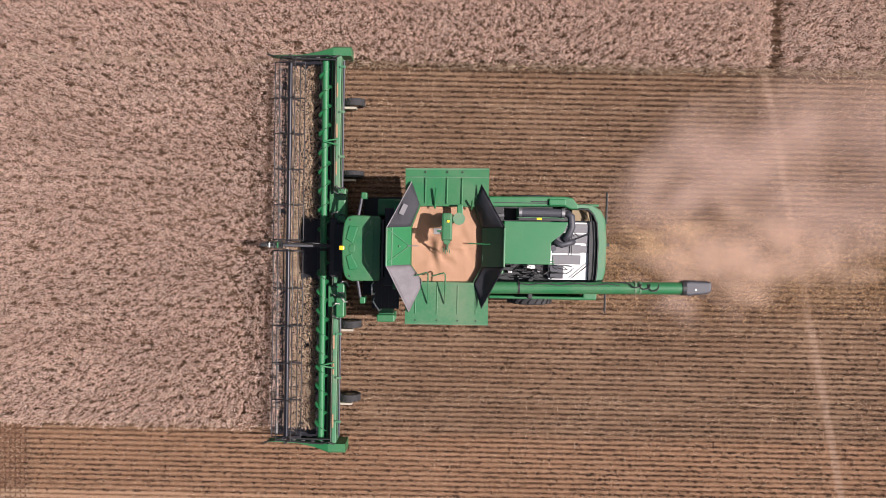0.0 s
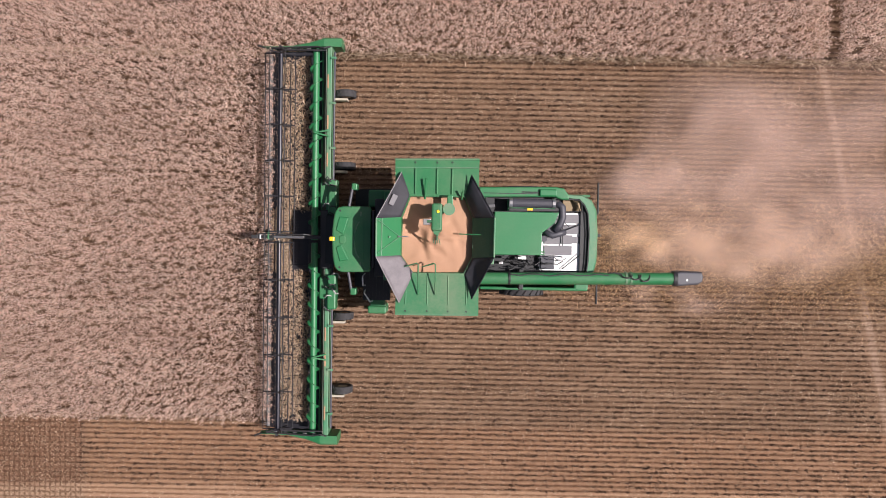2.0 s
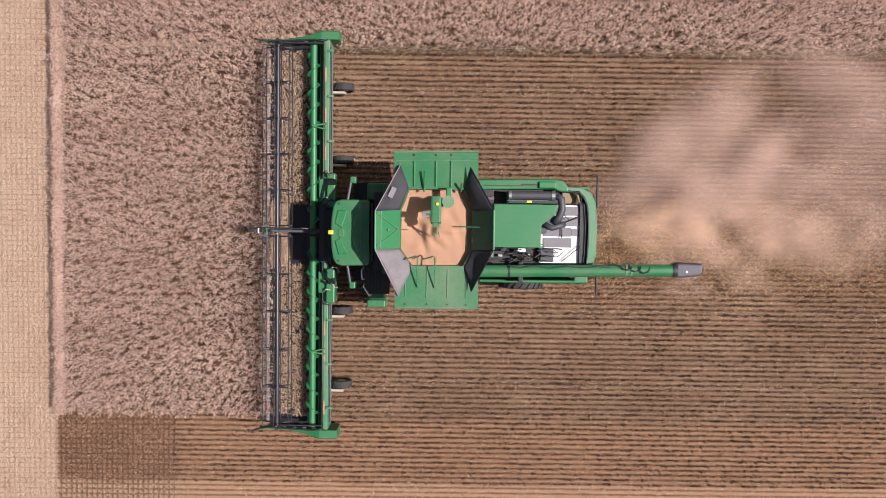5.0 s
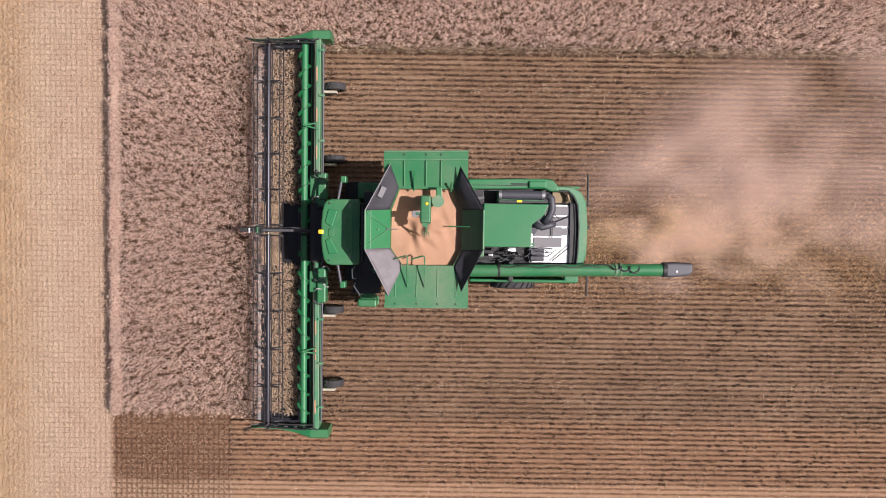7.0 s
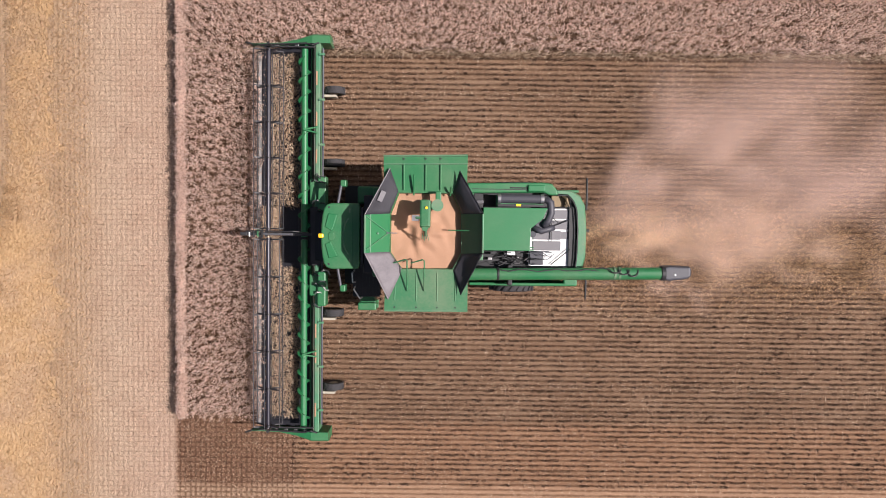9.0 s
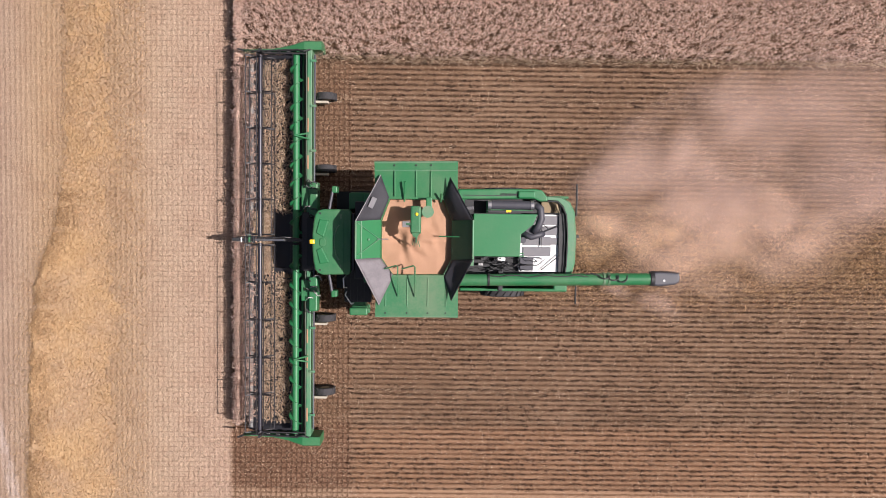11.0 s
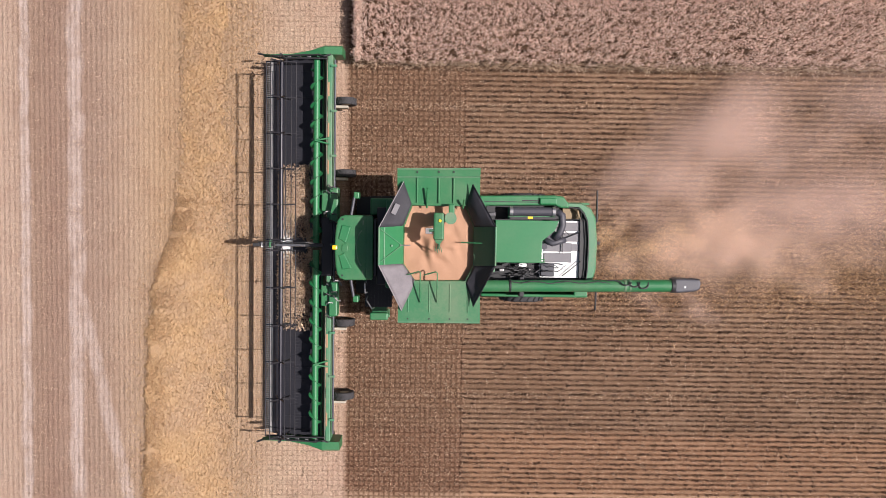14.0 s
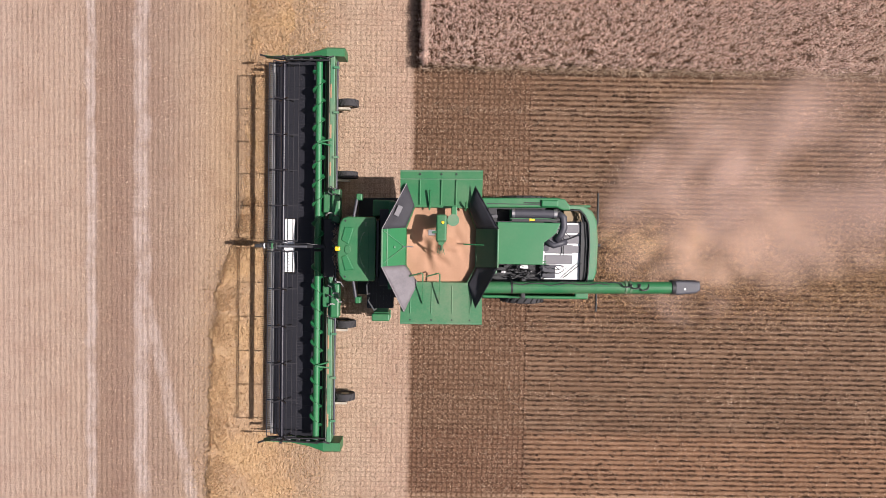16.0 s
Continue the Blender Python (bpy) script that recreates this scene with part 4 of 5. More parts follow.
    for s, o in ((1, 0.0), (-1, -0.03)):
        part("mirror_arm", rod((0.42, s * 1.0 + o, 2.95), (0.52, s * 1.62 + o, 2.9), 0.05, 8), CHARCOAL, h)
        part("mirror", box((0.5, s * 1.58 + o, 2.55), (0.68, s * 1.8 + o, 2.95), 0.03), GREEN, h, "green mirror housing")
    # access platform and ladder
    part("platform", box((0.8, -2.1, 1.86), (1.72, -1.0, 1.94), 0.02), DARK, h)
    for i in range(7):
        part("platform_bar", box((0.86 + i * 0.12, -2.08, 1.94), (0.89 + i * 0.12, -1.05, 1.965), 0.0), BLACK, h)
    for pts in (((0.85, -1.2, 1.95), (0.85, -1.25, 2.6), (0.87, -1.55, 2.6), (0.88, -1.6, 1.95)), ((0.88, -1.75, 1.95), (0.9, -1.8, 2.5), (1.1, -2.1, 2.5), (1.12, -2.12, 1.95))):
        part("handrail", pipe(pts, 0.022, 6), WHITE, h, "pale grey handrail")
    part("ladder", box((1.0, -2.65, 0.5), (1.55, -2.35, 0.56), 0.02), GREEN, h)
    for z in (0.85, 1.2, 1.55):
        part("ladder_step", box((1.02, -2.62 + (z - 0.5) * 0.25, z), (1.52, -2.36 + (z - 0.5) * 0.25, z + 0.05), 0.01), GREEN, h)
    for x in (1.0, 1.52):
        part("ladder_rail", rod((x, -2.5, 0.5), (x, -2.1, 1.9), 0.035, 8), GREEN, h)
    part("step_box", box((0.95, -2.58, 1.55), (1.58, -2.32, 1.8), 0.05), GREEN, h)
    part("side_box", box((1.0, 1.05, 2.0), (1.75, 1.62, 2.5), 0.06), GREEN, h, "green side box in shade")
    # feeder house
    fh = bmesh.new()
    box((-1.15, -0.85, -0.35), (1.15, 0.85, 0.35), 0.04, fh, Matrix.Translation((0.2, -0.08, 1.25)) @ Matrix.Rotation(radians(-22), 4, "Y"))
    part("feeder_house", fh, DARK, h, "black feeder house in shade")
    # unloading auger, folded back
    ub = rod((1.9, -1.2, 3.7), (10.72, -1.04, 4.0), 0.19, 24)
    part("unloading_auger", ub, GREEN, h, "green unloading auger tube folded back", smooth=False)
    ua = bpy.data.objects["unloading_auger"]
    for x in (5.55, 9.15, 9.3):
        z = 3.7 + (x - 1.9) * 0.034
        part("auger_band", rod((x, -1.13 + (x - 5) * 0.018, z), (x + 0.06, -1.13 + (x - 5) * 0.018, z), 0.21, 24), GREEN_PALE if x > 6 else BLACK, ua)
    part("spout_boot", prism([(10.68, -1.24), (10.68, -0.83), (10.85, -0.8), (11.5, -0.82), (11.54, -0.95), (11.52, -1.12), (11.4, -1.2), (10.85, -1.26)], 3.62, 4.12, 0.07), CHARCOAL, ua, "grey rubber spout boot")
    part("boot_ring", rod((10.62, -1.04, 3.995), (10.74, -1.04, 3.998), 0.22, 24), BLACK, ua)
    part("work_lamp", box((11.0, -1.1, 4.11), (11.06, -1.04, 4.14), 0.01), WHITE, ua)
    for k in range(3):
        loop = [(9.0 + 0.27 * k + 0.17 * (1 - math.cos(u)), -0.93 - 0.2 * math.sin(u) * (0.5 + 0.25 * k), 4.12 + 0.1 * math.sin(u)) for u in np.linspace(0, math.pi, 9)]
        part("hydraulic_hose", pipe([(8.6, -0.9, 4.06), (8.8, -0.88, 4.1)] * (k == 0) + loop, 0.02, 6), BLACK, ua)
    part("hydraulic_hose", pipe([(5.6 + i * 0.3, -0.98 - 0.05 * math.sin(i * 1.9) ** 3, 4.0 + 0.008 * i) for i in range(12)], 0.018, 6), BLACK, ua)
    part("auger_cradle", box((5.9, -1.5, 3.2), (6.05, -0.85, 3.62), 0.03), DARK, h)
    # running gear
    for s in (1, -1):
        t = part("rear_tyre", tyre_bm(0.78, 0.62, 20, 0.4), RUBBER, h, "ridged black rear tyre", smooth=False)
        t.location = (6.3, s * 1.6 - 0.02, 0.78)
        part("rim", rod((0, -0.2, 0), (0, 0.2, 0), 0.41, 24), YELLOW, t, "yellow wheel rim")
        wheels.append((t, 0.78))
        trk = bmesh.new()
        prof = [(0.3, 0.35), (0.75, 0.02), (2.75, 0.02), (3.2, 0.4), (2.9, 0.75), (1.85, 1.45), (1.55, 1.45)]
        lo = [trk.verts.new((x, s * 1.1 - 0.03, z)) for x, z in prof]
        hi = [trk.verts.new((x, s * 1.75 - 0.03, z)) for x, z in prof]
        trk.faces.new(lo)
        trk.faces.new(hi)
        for i in range(7):
            trk.faces.new((lo[i], lo[(i + 1) % 7], hi[(i + 1) % 7], hi[i]))
        part("track_unit", trk, RUBBER, h, "black rubber front track")
    part("rear_axle", box((6.15, -1.4, 0.6), (6.45, 1.4, 0.95), 0.03), DARK, h)
    part("chassis", box((1.6, -0.8, 0.7), (6.6, 0.8, 1.15), 0.03), DARK, h)
    part("spreader", rod((8.35, 0.1, 1.0), (8.35, 0.1, 1.25), 0.5, 20), DARK, h)
    return h


def build_grain():
    """The heap in the tank, with the fresh ridges under the spout."""
    bm = bmesh.new()
    n = 54
    g = {}
    for i in range(n + 1):
        for j in range(n + 1):
            x, y = 2.15 + 2.35 * i / n, -1.05 + 2.45 * j / n
            r = math.hypot(x - 3.3, (y - 0.15))
            z = 3.84 - 0.1 * r - 0.3 * math.exp(-((x - 2.8) ** 2 / 0.2 + (y - 0.4) ** 2 / 0.3)) + 0.02 * noise.noise((x * 3, y * 3, 0))
            z += 0.1 * math.exp(-((x - 3.3) ** 2 + (y - 0.05) ** 2) / 0.05) + 0.06 * math.exp(-((x - 3.75) ** 2 / 0.16 + (y - 0.1) ** 2 / 0.008))
            z += 0.05 * math.exp(-((x - 3.15) ** 2 / 0.03 + (y + 0.15) ** 2 / 0.01)) + 0.07 * math.sin(9 * x + 5 * y + 3 * noise.noise((x * 2, y * 2, 4))) * math.exp(-r * r / 0.4)
            g[i, j] = bm.verts.new((x, y, z))
    for i in range(n):
        for j in range(n):
            x, y = 2.15 + 2.35 * (i + 0.5) / n, -1.05 + 2.45 * (j + 0.5) / n
            if abs(x - 3.31) / 1.16 + abs(y - 0.17) / 1.22 < 1.8:
                bm.faces.new((g[i, j], g[i + 1, j], g[i + 1, j + 1], g[i, j + 1]))
    bmesh.ops.delete(bm, geom=[v for v in bm.verts if not v.link_faces], context="VERTS")
    return tagged(part("grain_heap", bm, GRAIN, smooth=True), "heap of tan harvested seed in the grain tank", "grain", kind="stuff")


# ---------------------------------------------------------------- the header
REEL = (-2.05, 2.05)
AUGER = (-0.99, 1.3)


def build_header():
    h = thing("draper_header", "wide green draper header with black belts and reel", "header")
    y0, y1 = -7.0, 6.6
    frame_bm = bmesh.new()
    box((-0.63, y0, 0.5), (-0.46, y1, 1.25), 0.03, frame_bm)
    part("back_beam", frame_bm, GREEN_PALE, h, "faded green back beam")
    part("back_sheet", sheet(((-0.8, y0, 0.9), (-0.66, y0, 1.26), (-0.66, y1, 1.26), (-0.8, y1, 0.9)), 0.02), OLIVE, h, "weathered olive deflector sheet")
    part("back_wall", box((-0.86, y0, 0.3), (-0.8, y1, 0.92), 0.01), GREEN, h)
    part("pipe_run", rod((-0.36, y0 + 0.3, 1.28), (-0.36, y1 - 0.2, 1.28), 0.035, 8), CHARCOAL, h, "grey hydraulic line")
    for y in np.arange(y0 + 0.8, y1, 1.55):
        part("pipe_clip", box((-0.5, y - 0.04, 1.25), (-0.3, y + 0.04, 1.32), 0.01), GREEN_PALE, h)
    for y in (-6.2, -4.3, -3.4, 2.7, 4.0, 5.4):
        part("reflector", box((-0.61, y - 0.24, 1.25), (-0.56, y + 0.24, 1.262), 0), ORANGE, h, "faded orange reflector strip")
    # belts
    for a, b in ((y0 + 0.05, -1.05), (0.95, y1 - 0.05)):
        bm = bmesh.new()
        prof = [(-2.7, 0.42), (-2.66, 0.47), (-1.1, 0.74), (-0.9, 0.78), (-0.9, 0.62), (-2.66, 0.36)]
        lo = [bm.verts.new((x, a, z)) for x, z in prof]
        hi = [bm.verts.new((x, b, z)) for x, z in prof]
        bm.faces.new(lo)
        bm.faces.new(hi)
        for i in range(6):
            bm.faces.new((lo[i], lo[(i + 1) % 6], hi[(i + 1) % 6], hi[i]))
        d = part("draper_belt", bm, BELT, h, "black rubber draper belt")
        for y in np.arange(a + 0.2, b, 0.45):
            part("cleat", sheet(((-2.6, y, 0.5), (-1.0, y, 0.775), (-1.0, y + 0.03, 0.775), (-2.6, y + 0.03, 0.5)), 0.02), BELT, d)
    part("centre_belt", sheet(((-1.94, -1.05, 0.53), (-0.7, -1.05, 0.72), (-0.7, 0.95, 0.72), (-1.94, 0.95, 0.53)), 0.05), BELT, h, "black centre feed belt")
    part("feed_plate", sheet(((-2.34, -1.0, 0.49), (-1.96, -1.0, 0.53), (-1.96, 0.92, 0.53), (-2.34, 0.92, 0.49)), 0.02), BRIGHT, h, "polished steel feed plate, its glint painted white")
    part("feed_lip", sheet(((-2.7, -1.05, 0.42), (-2.34, -1.05, 0.48), (-2.34, 0.95, 0.48), (-2.7, 0.95, 0.42)), 0.03), BELT, h)
    bar = part("cutter_bar", box((-2.82, y0 + 0.05, 0.33), (-2.68, y1 - 0.05, 0.4), 0.01), GUARD, h, "steel cutter bar with guards")
    gm = finish("knife_guard", rod((0, 0, 0), (-0.16, 0, -0.02), 0.022, 6, None, 0.006), GUARD)
    for i, y in enumerate(np.arange(y0 + 0.1, y1 - 0.1, 0.076)):
        if i % 1 == 0 and i < 180:
            o = new("knife_guard", gm)
            o.parent = bar
            o.location = (-2.8, y, 0.37)
    # end dividers
    for s, yo, yi in ((1, 6.92, 6.6), (-1, -7.36, -7.02)):
        bm = bmesh.new()
        prof = [(-0.14, yo, yi, 0.35, 1.22), (-0.75, yo + s * 0.0, yi, 0.33, 1.24), (-1.25, yo - s * 0.14, yi, 0.3, 1.12), (-1.9, yo - s * 0.25, yi + s * 0.02, 0.3, 0.98), (-2.5, yo - s * 0.28, yi + s * 0.02, 0.35, 0.98), (-2.98, yo - s * 0.3, yi - s * 0.01 + s * 0.05, 0.6, 1.0)]
        rg = [[bm.verts.new(p) for p in ((x, a, lo), (x, a, hi - 0.1), (x, a + (b - a) * 0.2, hi), (x, b, hi), (x, b, lo))] for x, a, b, lo, hi in prof]
        for a, b in zip(rg, rg[1:]):
            for j in range(5):
                bm.faces.new((a[j], a[(j + 1) % 5], b[(j + 1) % 5], b[j]))
        bm.faces.new(rg[0])
        bm.faces.new(rg[-1])
        dv = part("end_divider", bm, GREEN, h, "green crop divider at the header's end")
        part("divider_tip", rod((-2.9, yo - s * 0.29, 0.85), (-3.05, yo - s * 0.32, 1.2), 0.035, 8), BLACK, dv)
        part("divider_strap", rod((-2.6, yi - s * 0.06, 1.12), (-0.9, yi - s * 0.04, 1.36), 0.03, 6), DARK, dv)
        for k in range(5):
            x = -2.4 + k * 0.35
            part("bracket", box((x, yi - s * 0.1, 1.02 + 0.04 * k), (x + 0.12, yi - s * 0.02, 1.1 + 0.04 * k), 0.01), random.choice((BLACK, STEEL, GREEN)), dv)
        part("end_ram", pipe([(-1.0, yi - s * 0.02, 1.3), (-0.72, yi - s * 0.1, 1.38), (-0.5, yi - s * 0.02, 1.34)], 0.03, 6), BLACK, dv)
    # cross auger: two halves with opposite flights
    for a, b, s in ((-6.85, -0.2, 1), (-0.1, 6.4, -1)):
        tube = part("cross_auger", rod((0, a, 0), (0, b, 0), 0.115, 18), GREEN_CLEAN, h, "green cross auger with spiral flights", smooth=False)
        tube.location = (AUGER[0], 0, AUGER[1])
        bm = bmesh.new()
        pitch, seg = 0.66, 20
        n = int((b - a - 0.6) / pitch * seg)
        pr = None
        for i in range(n + 1):
            y, t = a + 0.3 + pitch * i / seg, s * 2 * math.pi * i / seg
            q = [bm.verts.new((r * math.cos(t), y + o, r * math.sin(t))) for r, o in ((0.11, 0), (0.225, 0), (0.225, 0.012), (0.11, 0.012))]
            if pr:
                for j in range(4):
                    bm.faces.new((pr[j], pr[(j + 1) % 4], q[(j + 1) % 4], q[j]))
            pr = q
        part("flight", bm, GREEN_CLEAN, tube)
        spinning.append((tube, s * 165.0, AUGER))
    for y in (-4.2, 3.6):
        br = rod((-1.02, y, 1.5), (-0.55, y - 0.1, 1.32), 0.03, 8)
        rod((-1.02, y, 1.5), (-0.55, y + 0.1, 1.32), 0.03, 8, br)
        part("auger_bracket", br, GREEN, h)
    # reel in two halves
    for a, b in ((0.12, 6.2), (-6.6, -0.12)):
        tube = part("reel", rod((0, a, 0), (0, b, 0), 0.075, 18), REELTUBE, h, "dark steel pickup reel with tines", smooth=False)
        tube.location = (REEL[0], 0, REEL[1])
        R = 0.5
        for k in range(6):
            t = 2 * math.pi * k / 6
            x, z = R * math.cos(t), R * math.sin(t)
            bt = part("bat", rod((x, a + 0.05, z), (x, b - 0.05, z), 0.015, 8), REELMAT, tube)
            fl = bmesh.new()
            tan = Vector((-math.sin(t), 0, math.cos(t)))
            out = Vector((math.cos(t), 0, math.sin(t)))
            for y in np.arange(a + 0.1, b, 0.1):
                p = Vector((x, y, z))
                e = p + out * 0.16 - tan * 0.1
                c = [fl.verts.new(q) for q in (p + tan * 0.008, p - tan * 0.008, e, p + Vector((0, 0.013, 0)))]
                for f in ((0, 1, 2), (1, 3, 2), (3, 0, 2), (0, 3, 1)):
                    fl.faces.new([c[i] for i in f])
            me = finish("tine_comb", fl, REELMAT)
            o = new("tine_comb", me)
            o.parent = tube
            tagged(o, kind="stuff")
        count = 6
        for i in range(count):
            y = a + 0.06 + (b - a - 0.12) * i / (count - 1)
            sp = bmesh.new()
            star = []
            for k in range(6):
                t = 2 * math.pi * k / 6
                star += [(R, t - 0.02), (R, t + 0.02), (0.11, t + 0.3), (0.11, t + math.pi / 3 - 0.3)]
            fr, bk = ([sp.verts.new((r * math.cos(t), y + o, r * math.sin(t))) for r, t in star] for o in (-0.02, 0.02))
            sp.faces.new(fr)
            sp.faces.new(bk[::-1])
            for k in range(len(star)):
                sp.faces.new((fr[k], fr[k - 1], bk[k - 1], bk[k]))
            part("spider", sp, REELMAT, tube)
        spinning.append((tube, -150.0, REEL))
    arm = bmesh.new()
    box((-2.95, -0.05, 2.0), (-0.6, 0.05, 2.12), 0.02, arm)
    part("reel_arm", arm, BLACK, h, "dark centre reel arm")
    part("arm_ram", rod((-2.2, 0.0, 2.16), (-1.2, 0.0, 2.2), 0.04, 8), STEEL, h)
    part("arm_nose", box((-2.98, -0.06, 1.95), (-2.75, 0.06, 2.16), 0.02), DARK, h)
    for k in range(5):
        x = -2.7 + 0.14 * k
        part("arm_clamp", box((x, -0.09 - 0.02 * (k % 2), 1.98), (x + 0.05, 0.09 + 0.03 * (k % 3), 2.16), 0.01), (STEEL, BLACK, GREEN, BLACK, DARK)[k], h)
    part("arm_hose", pipe([(-2.8, 0.08, 2.14), (-2.3, 0.12, 2.2), (-1.8, 0.07, 2.18), (-1.2, 0.1, 2.2), (-0.7, 0.05, 2.0)], 0.018, 6), BLACK, h)
    for y in (-6.75, 6.38):
        part("reel_arm", box((-2.3, y - 0.025, 1.5), (-0.6, y + 0.025, 1.6), 0.02), DARK, h)
        part("reel_arm_post", rod((-2.07, y, 1.5), (-2.07, y, 2.07), 0.05, 8), DARK, h)
    # couplings beside the feeder house
    rng = random.Random(8)
    for yc, s in ((1.55, 1), (-1.75, -1)):
        part("lift_frame", box((-0.8, yc - 0.4, 1.0), (-0.3, yc + 0.35, 1.36), 0.04), GREEN, h)
        part("lift_tower", box((-0.5, yc - 0.75, 1.0), (-0.2, yc + 0.45, 1.5), 0.05), GREEN, h)
        for i in range(7):
            x, y = -0.75 + rng.random() * 0.55, yc + rng.uniform(-0.8, 0.5)
            part("coupling", pipe([(x, y, 1.4), (x + 0.1, y + 0.08, 1.55), (x + 0.22, y + rng.uniform(-0.1, 0.1), 1.5), (x + 0.3, y - 0.1, 1.4)], 0.025, 6), rng.choice((BLACK, GUARD, BLACK, DARK)), h)
    part("centre_frame", box((-0.8, -1.1, 1.0), (-0.4, 0.95, 1.3), 0.03), BLACK, h)
    part("centre_deflector", box((-1.25, -1.0, 0.95), (-0.8, 0.9, 1.05), 0.02), BLACK, h)
    # gauge wheels
    for y in (5.12, 2.55, -2.85, -5.53):
        w = part("gauge_wheel", tyre_bm(0.37, 0.26, 14, 0.18), RUBBER, h, "small black gauge wheel")
        w.location = (-0.09, y, 0.37)
        part("hub", rod((0, -0.1, 0), (0, 0.1, 0), 0.17, 16), HUB, w, "cream wheel hub")
        wheels.append((w, 0.37))
        part("wheel_arm", box((-0.5, y - 0.26, 0.3), (0.0, y - 0.17, 0.62), 0.02), HUB, h)
    return h


def build_pile():
    """Cut crop on the belts: heaps that run to the middle once the last plants are in."""
    rng = np.random.default_rng(51)
    out = []
    edges = np.linspace(-6.6, 6.3, 13)
    for a, b in zip(edges, edges[1:]):
        n = 2000 if abs(a + b) < 2.2 else 1100
        b0 = np.stack([rng.uniform(*((-2.62, -1.95) if abs(a + b) < 2.2 else (-2.45, -1.28)), n), rng.uniform(a, b, n) - (a + b) / 2, np.zeros(n)], 1)
        b0[:, 2] = 0.5 + (b0[:, 0] + 2.66) * (0.12 if abs(a + b) < 2.2 else 0.17) + rng.uniform(0.0, 0.14, n)
        me = darts("cut_crop", STRAW, [blades(rng, b0, rng.uniform(0.06, 0.16, n), rng.uniform(0.025, 0.05, n), 1.0, 0.1)])
        ob = new("cut_crop", me)
        tagged(ob, "heap of freshly cut brown crop on the draper belt", "crop", "cut crop on the belts", "stuff")
        out.append((ob, (a + b) / 2))
    return out


# ---------------------------------------------------------------- dust
def puff_mesh(seed, shells, lump=0.22):
    """Nested cushions of one radius and growing depth: a round puff, thickest in its middle."""
    bm = bmesh.new()
    for r in shells:
        g = bmesh.ops.create_icosphere(bm, subdivisions=2, radius=1)
        for v in g["verts"]:
            d = v.co.normalized()
            k = 1 + lump * noise.noise(d * 1.7 + Vector((seed * 7.1, 0, r)))
            v.co = Vector((d.x, d.y, d.z * r * k + 0.12 * noise.noise(Vector((d.x * 1.5, d.y * 1.5, seed + r)))))
    return bm


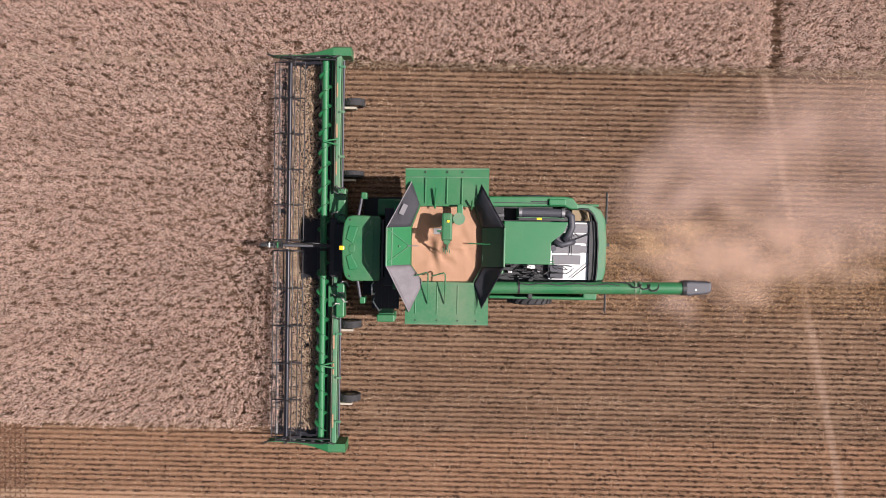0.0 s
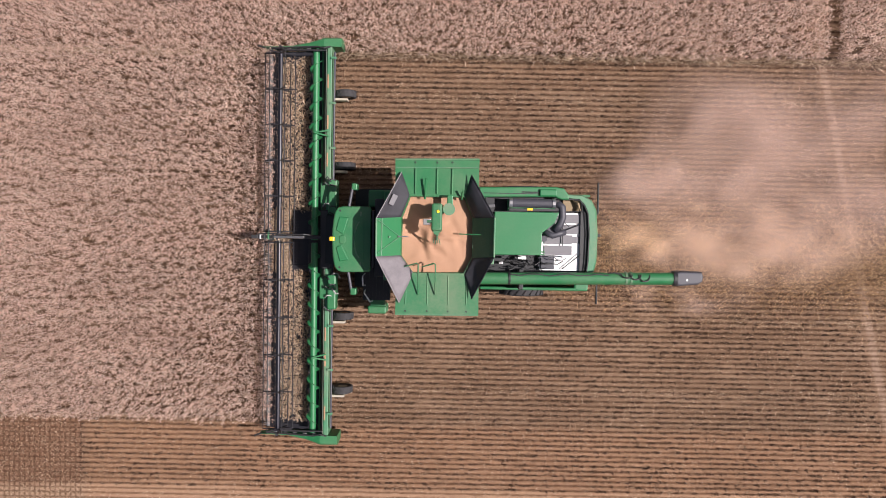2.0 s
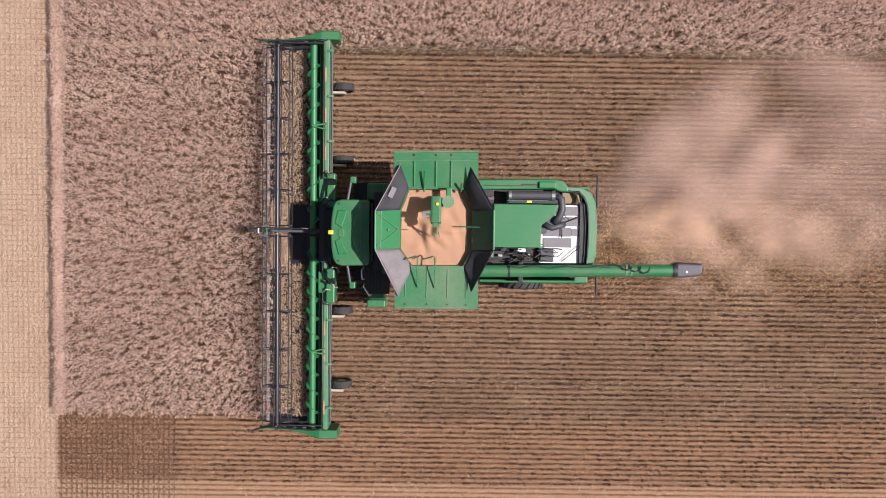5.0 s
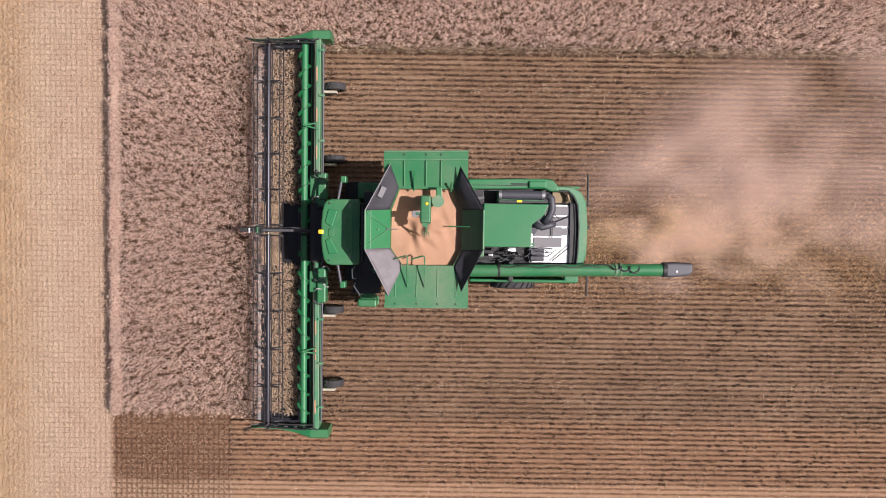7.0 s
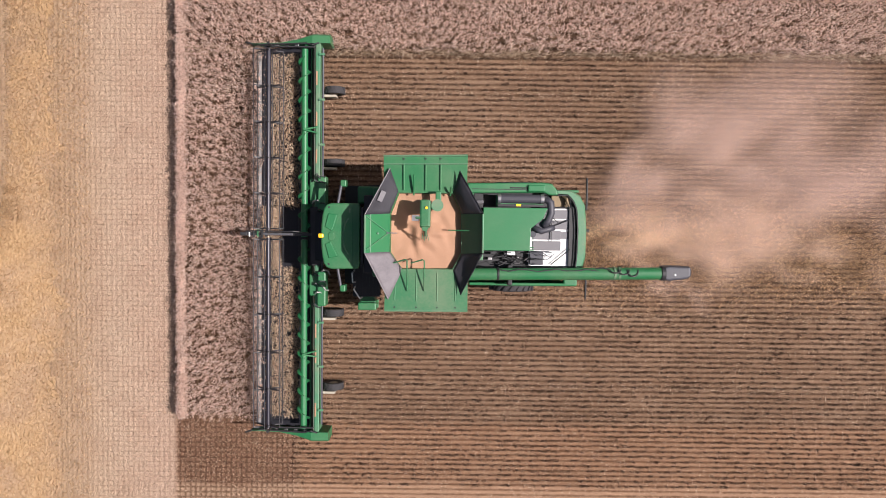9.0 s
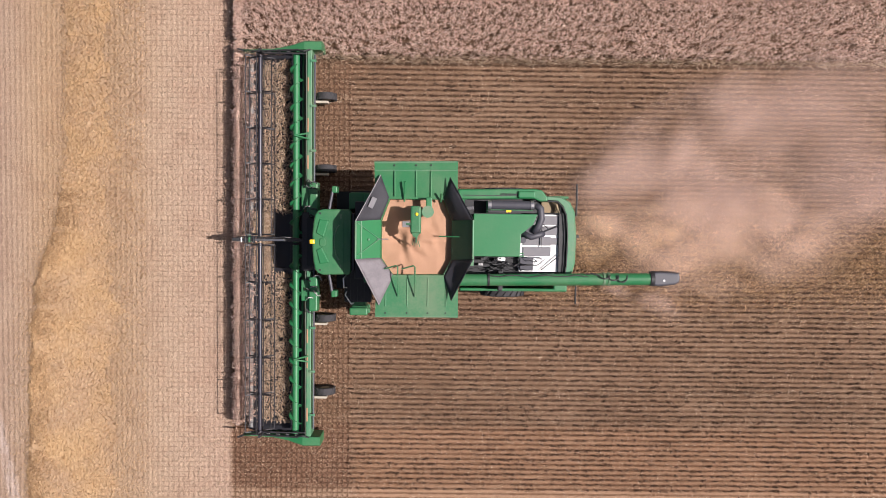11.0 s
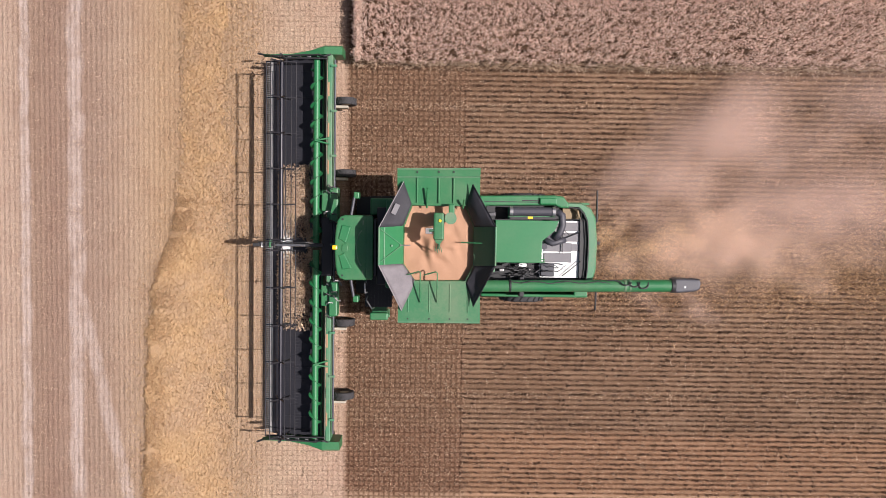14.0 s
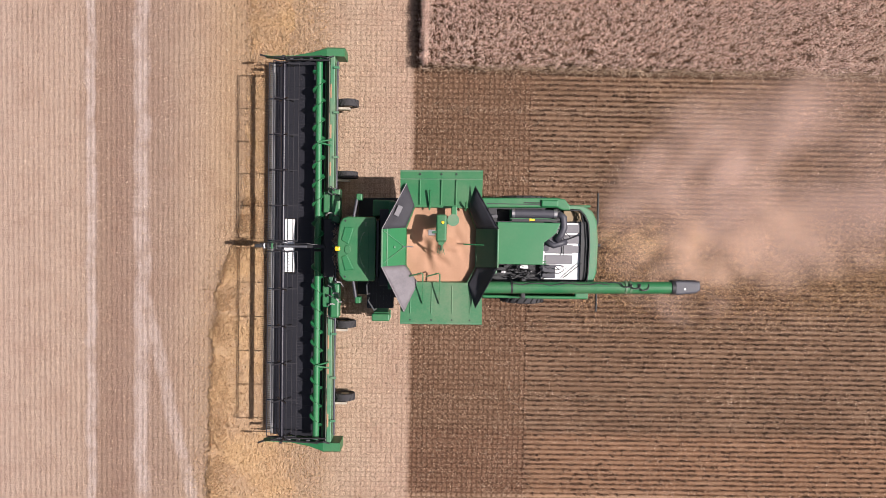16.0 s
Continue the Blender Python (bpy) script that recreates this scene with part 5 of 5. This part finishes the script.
def build_dust():
    """Puffs: their birth, sideways drift, backward kick, the age at which they leave the ground, height, life."""
    cloud = thing("dust_cloud", "brown dust and golden chaff blown out behind the machine", "dust", kind="stuff")
    rng = random.Random(77)
    fine = [finish("dust_puff", puff_mesh(i, (0.4, 1.0)), DUST, True) for i in range(5)]
    low = [finish("dust_puff", puff_mesh(i + 30, (0.4, 1.0)), WARM, True) for i in range(4)]
    wide = [finish("dust_veil", puff_mesh(i + 9, (0.4, 1.0)), HAZE, True) for i in range(4)]
    gold = [finish("chaff_puff", puff_mesh(i + 20, (0.4, 1.0)), CHAFF, True) for i in range(3)]

    def puff(name, mesh, size, tall, row, slant):
        ob = new(name, mesh)
        ob.parent = cloud
        ob.scale = (size * rng.uniform(1.2, 1.7), size * rng.uniform(0.7, 0.95), size * tall)
        puffs.append((ob, *row, rng.uniform(-4, 4), slant))

    # the tall plume that the wind carries off to the side, in gusts
    for i in range(270):
        born = -7.0 + 22.8 * (i + rng.random()) / 270
        gust = 0.75 + 0.25 * math.sin(born * 2.1) + 0.12 * math.sin(born * 5.3)
        drift = 0.6 + 5.2 * rng.random() ** 0.85 * gust
        puff("dust_puff", fine[i % 5], rng.uniform(0.75, 1.1) + 0.1 * drift, 0.34,
             (born, 0.4 + rng.uniform(-0.4, 0.6), drift, rng.uniform(-0.4, 0.5), rng.random() * 0.4, rng.uniform(1.2, 1.7), rng.uniform(2.5, 6.0)), 20 + 7 * drift + rng.uniform(-35, 35))
    # the low stream straight behind the spreader
    for i in range(330):
        born = -7.0 + 22.8 * (i + rng.random()) / 330
        puff("dust_puff", low[i % 4], rng.uniform(0.7, 1.1), 0.36,
             (born, rng.uniform(-0.5, 0.8), rng.uniform(-1.6, 0.8), rng.uniform(0.0, 3.2), rng.random() * 0.3, rng.uniform(1.0, 1.5), rng.uniform(2.5, 6.5)), rng.uniform(-40, 40))
    # a thin skirt under the unloading auger
    for i in range(90):
        born = -4.0 + 19.8 * (i + rng.random()) / 90
        puff("dust_puff", fine[i % 5], rng.uniform(0.5, 0.85), 0.5,
             (born, -0.9 + rng.uniform(-0.3, 0.3), rng.uniform(-2.1, -0.9), rng.uniform(0.0, 1.8), 0.1 + rng.random() * 0.3, rng.uniform(0.8, 1.2), rng.uniform(1.4, 3.0)), rng.uniform(-60, 20))
    for i in range(150):
        born = -3.0 + 18.8 * (i + rng.random()) / 150
        puff("chaff_puff", gold[i % 3], rng.uniform(0.4, 0.7), 0.6,
             (born, rng.uniform(-0.5, 0.8), rng.uniform(-0.5, 0.5), rng.uniform(0.3, 2.4), -0.4, rng.uniform(1.4, 2.2), rng.uniform(0.6, 1.7)), rng.uniform(-40, 40))
    # old dust hanging in the still air, left behind as the machine goes on
    for i in range(190):
        born = -11.5 + 27.0 * (i + rng.random()) / 190
        drift = rng.uniform(-1.2, 1.2) if rng.random() < 0.45 else 0.6 + 4.5 * rng.random()
        puff("dust_veil", wide[i % 4], rng.uniform(1.6, 2.5), 0.26, (born, 0.4, drift, rng.uniform(0.2, 1.8), rng.uniform(0.8, 2.2), rng.uniform(1.2, 1.8), 12.0), rng.uniform(-20, 50))
    return cloud


# ---------------------------------------------------------------- build
wheels, spinning, puffs = [], [], []
build_ground()
build_stubble()
build_litter()
build_windrow()
strips = build_crop()
swath = build_swath()
harvester = build_harvester()
grain = build_grain()
header = build_header()
pile = build_pile()
dust = build_dust()


def lift(t):
    u = min(1.0, max(0.0, (t - 12.5) / 2.5))
    return 0.2 * u * u * (3 - 2 * u)


def motions():
    beat = [i * 0.5 for i in range(33)]
    for ob in (harvester, grain, dust):
        walk(ob, [(t, pose(-SPEED * t, 0, 0)) for t in beat])
    # the header is lifted a little once the last crop is cut
    walk(header, [(t, pose(-SPEED * t, 0, lift(t))) for t in beat])
    for ob, rate, (x, z) in spinning:
        walk(ob, [(t, pose(x, 0, z, 0, rate * t, 0)) for t in beat])
    for ob, r in wheels:
        x, y, z = ob.location
        turn = -math.degrees(SPEED / r)
        walk(ob, [(t * 0.4, pose(x, y, z, 0, turn * t * 0.4, 0)) for t in range(41)])
    # each strip goes down behind the cutter bar as the header reaches it
    for ob, y, rz in strips:
        x = ob.location.x
        hit = max(0.05, (-2.72 - x) / SPEED)
        up, down = pose(x, y, 0, 0, 0, rz), pose(x, y, -0.95, 0, 0, rz)
        rows = [(0, up), (hit, up), (hit + 0.45, down), (SECONDS, down)]
        walk(ob, rows)
    for ob in swath:
        x = ob.location.x
        over = (7.2 - x) / SPEED
        if over <= 0.3:
            rows = [(0, pose(x, 0, 0)), (SECONDS, pose(x, 0, 0))]
        elif over < SECONDS - 0.6:
            rows = [(0, pose(x, 0, -0.25)), (over, pose(x, 0, -0.25)), (over + 0.5, pose(x, 0, 0)), (SECONDS, pose(x, 0, 0))]
        else:
            rows = [(0, pose(x, 0, -0.25)), (SECONDS, pose(x, 0, -0.25))]
        walk(ob, rows)
    # the cut crop rides on the belts, then runs to the middle and up the feeder house
    for ob, y in pile:
        rows = []
        leave = 12.4
        for t in [i * 0.25 for i in range(65)]:
            run = max(0.0, t - leave) * 2.2
            rest = 0.3 + 0.33 * abs(y)
            yy = math.copysign(max(min(abs(y), rest), abs(y) - run), y)
            xx = min(2.2, max(0.0, t - (13.4 if abs(y) < 0.8 else 13.6 + 0.26 * abs(y))) * 2.2)
            rows.append((t, pose(xx - SPEED * t, yy * (1 - min(0.85, xx)), 0.3 * xx + lift(t))))
        walk(ob, rows)
    # puffs rise behind the spreader, are blown out, and hang in the still air until they settle
    for ob, born, y0, drift, kick, late, rise, life, roll, rz in puffs:
        rows = []
        for t in beat:
            a = max(0.0, min(t - born, 13.0))
            x = 8.75 + SPEED * a + kick * (1 - math.exp(-a / 0.8)) + 0.35 * min(1.0, a)
            y = y0 + drift * (1 - math.exp(-a / 1.25)) + 0.1 * a
            up = min(1.0, max(0.0, t - born - late) / 0.6)
            down = min(1.0, max(0.0, a - life) / 3.0)
            z = -1.2 + (1.5 + 0.3 * rise + 0.1 * min(1.0, a / 3.0)) * up - 2.6 * down
            rows.append((t, pose(x, y, z, 0, 0, rz + roll * a)))
        walk(ob, rows)


motions()
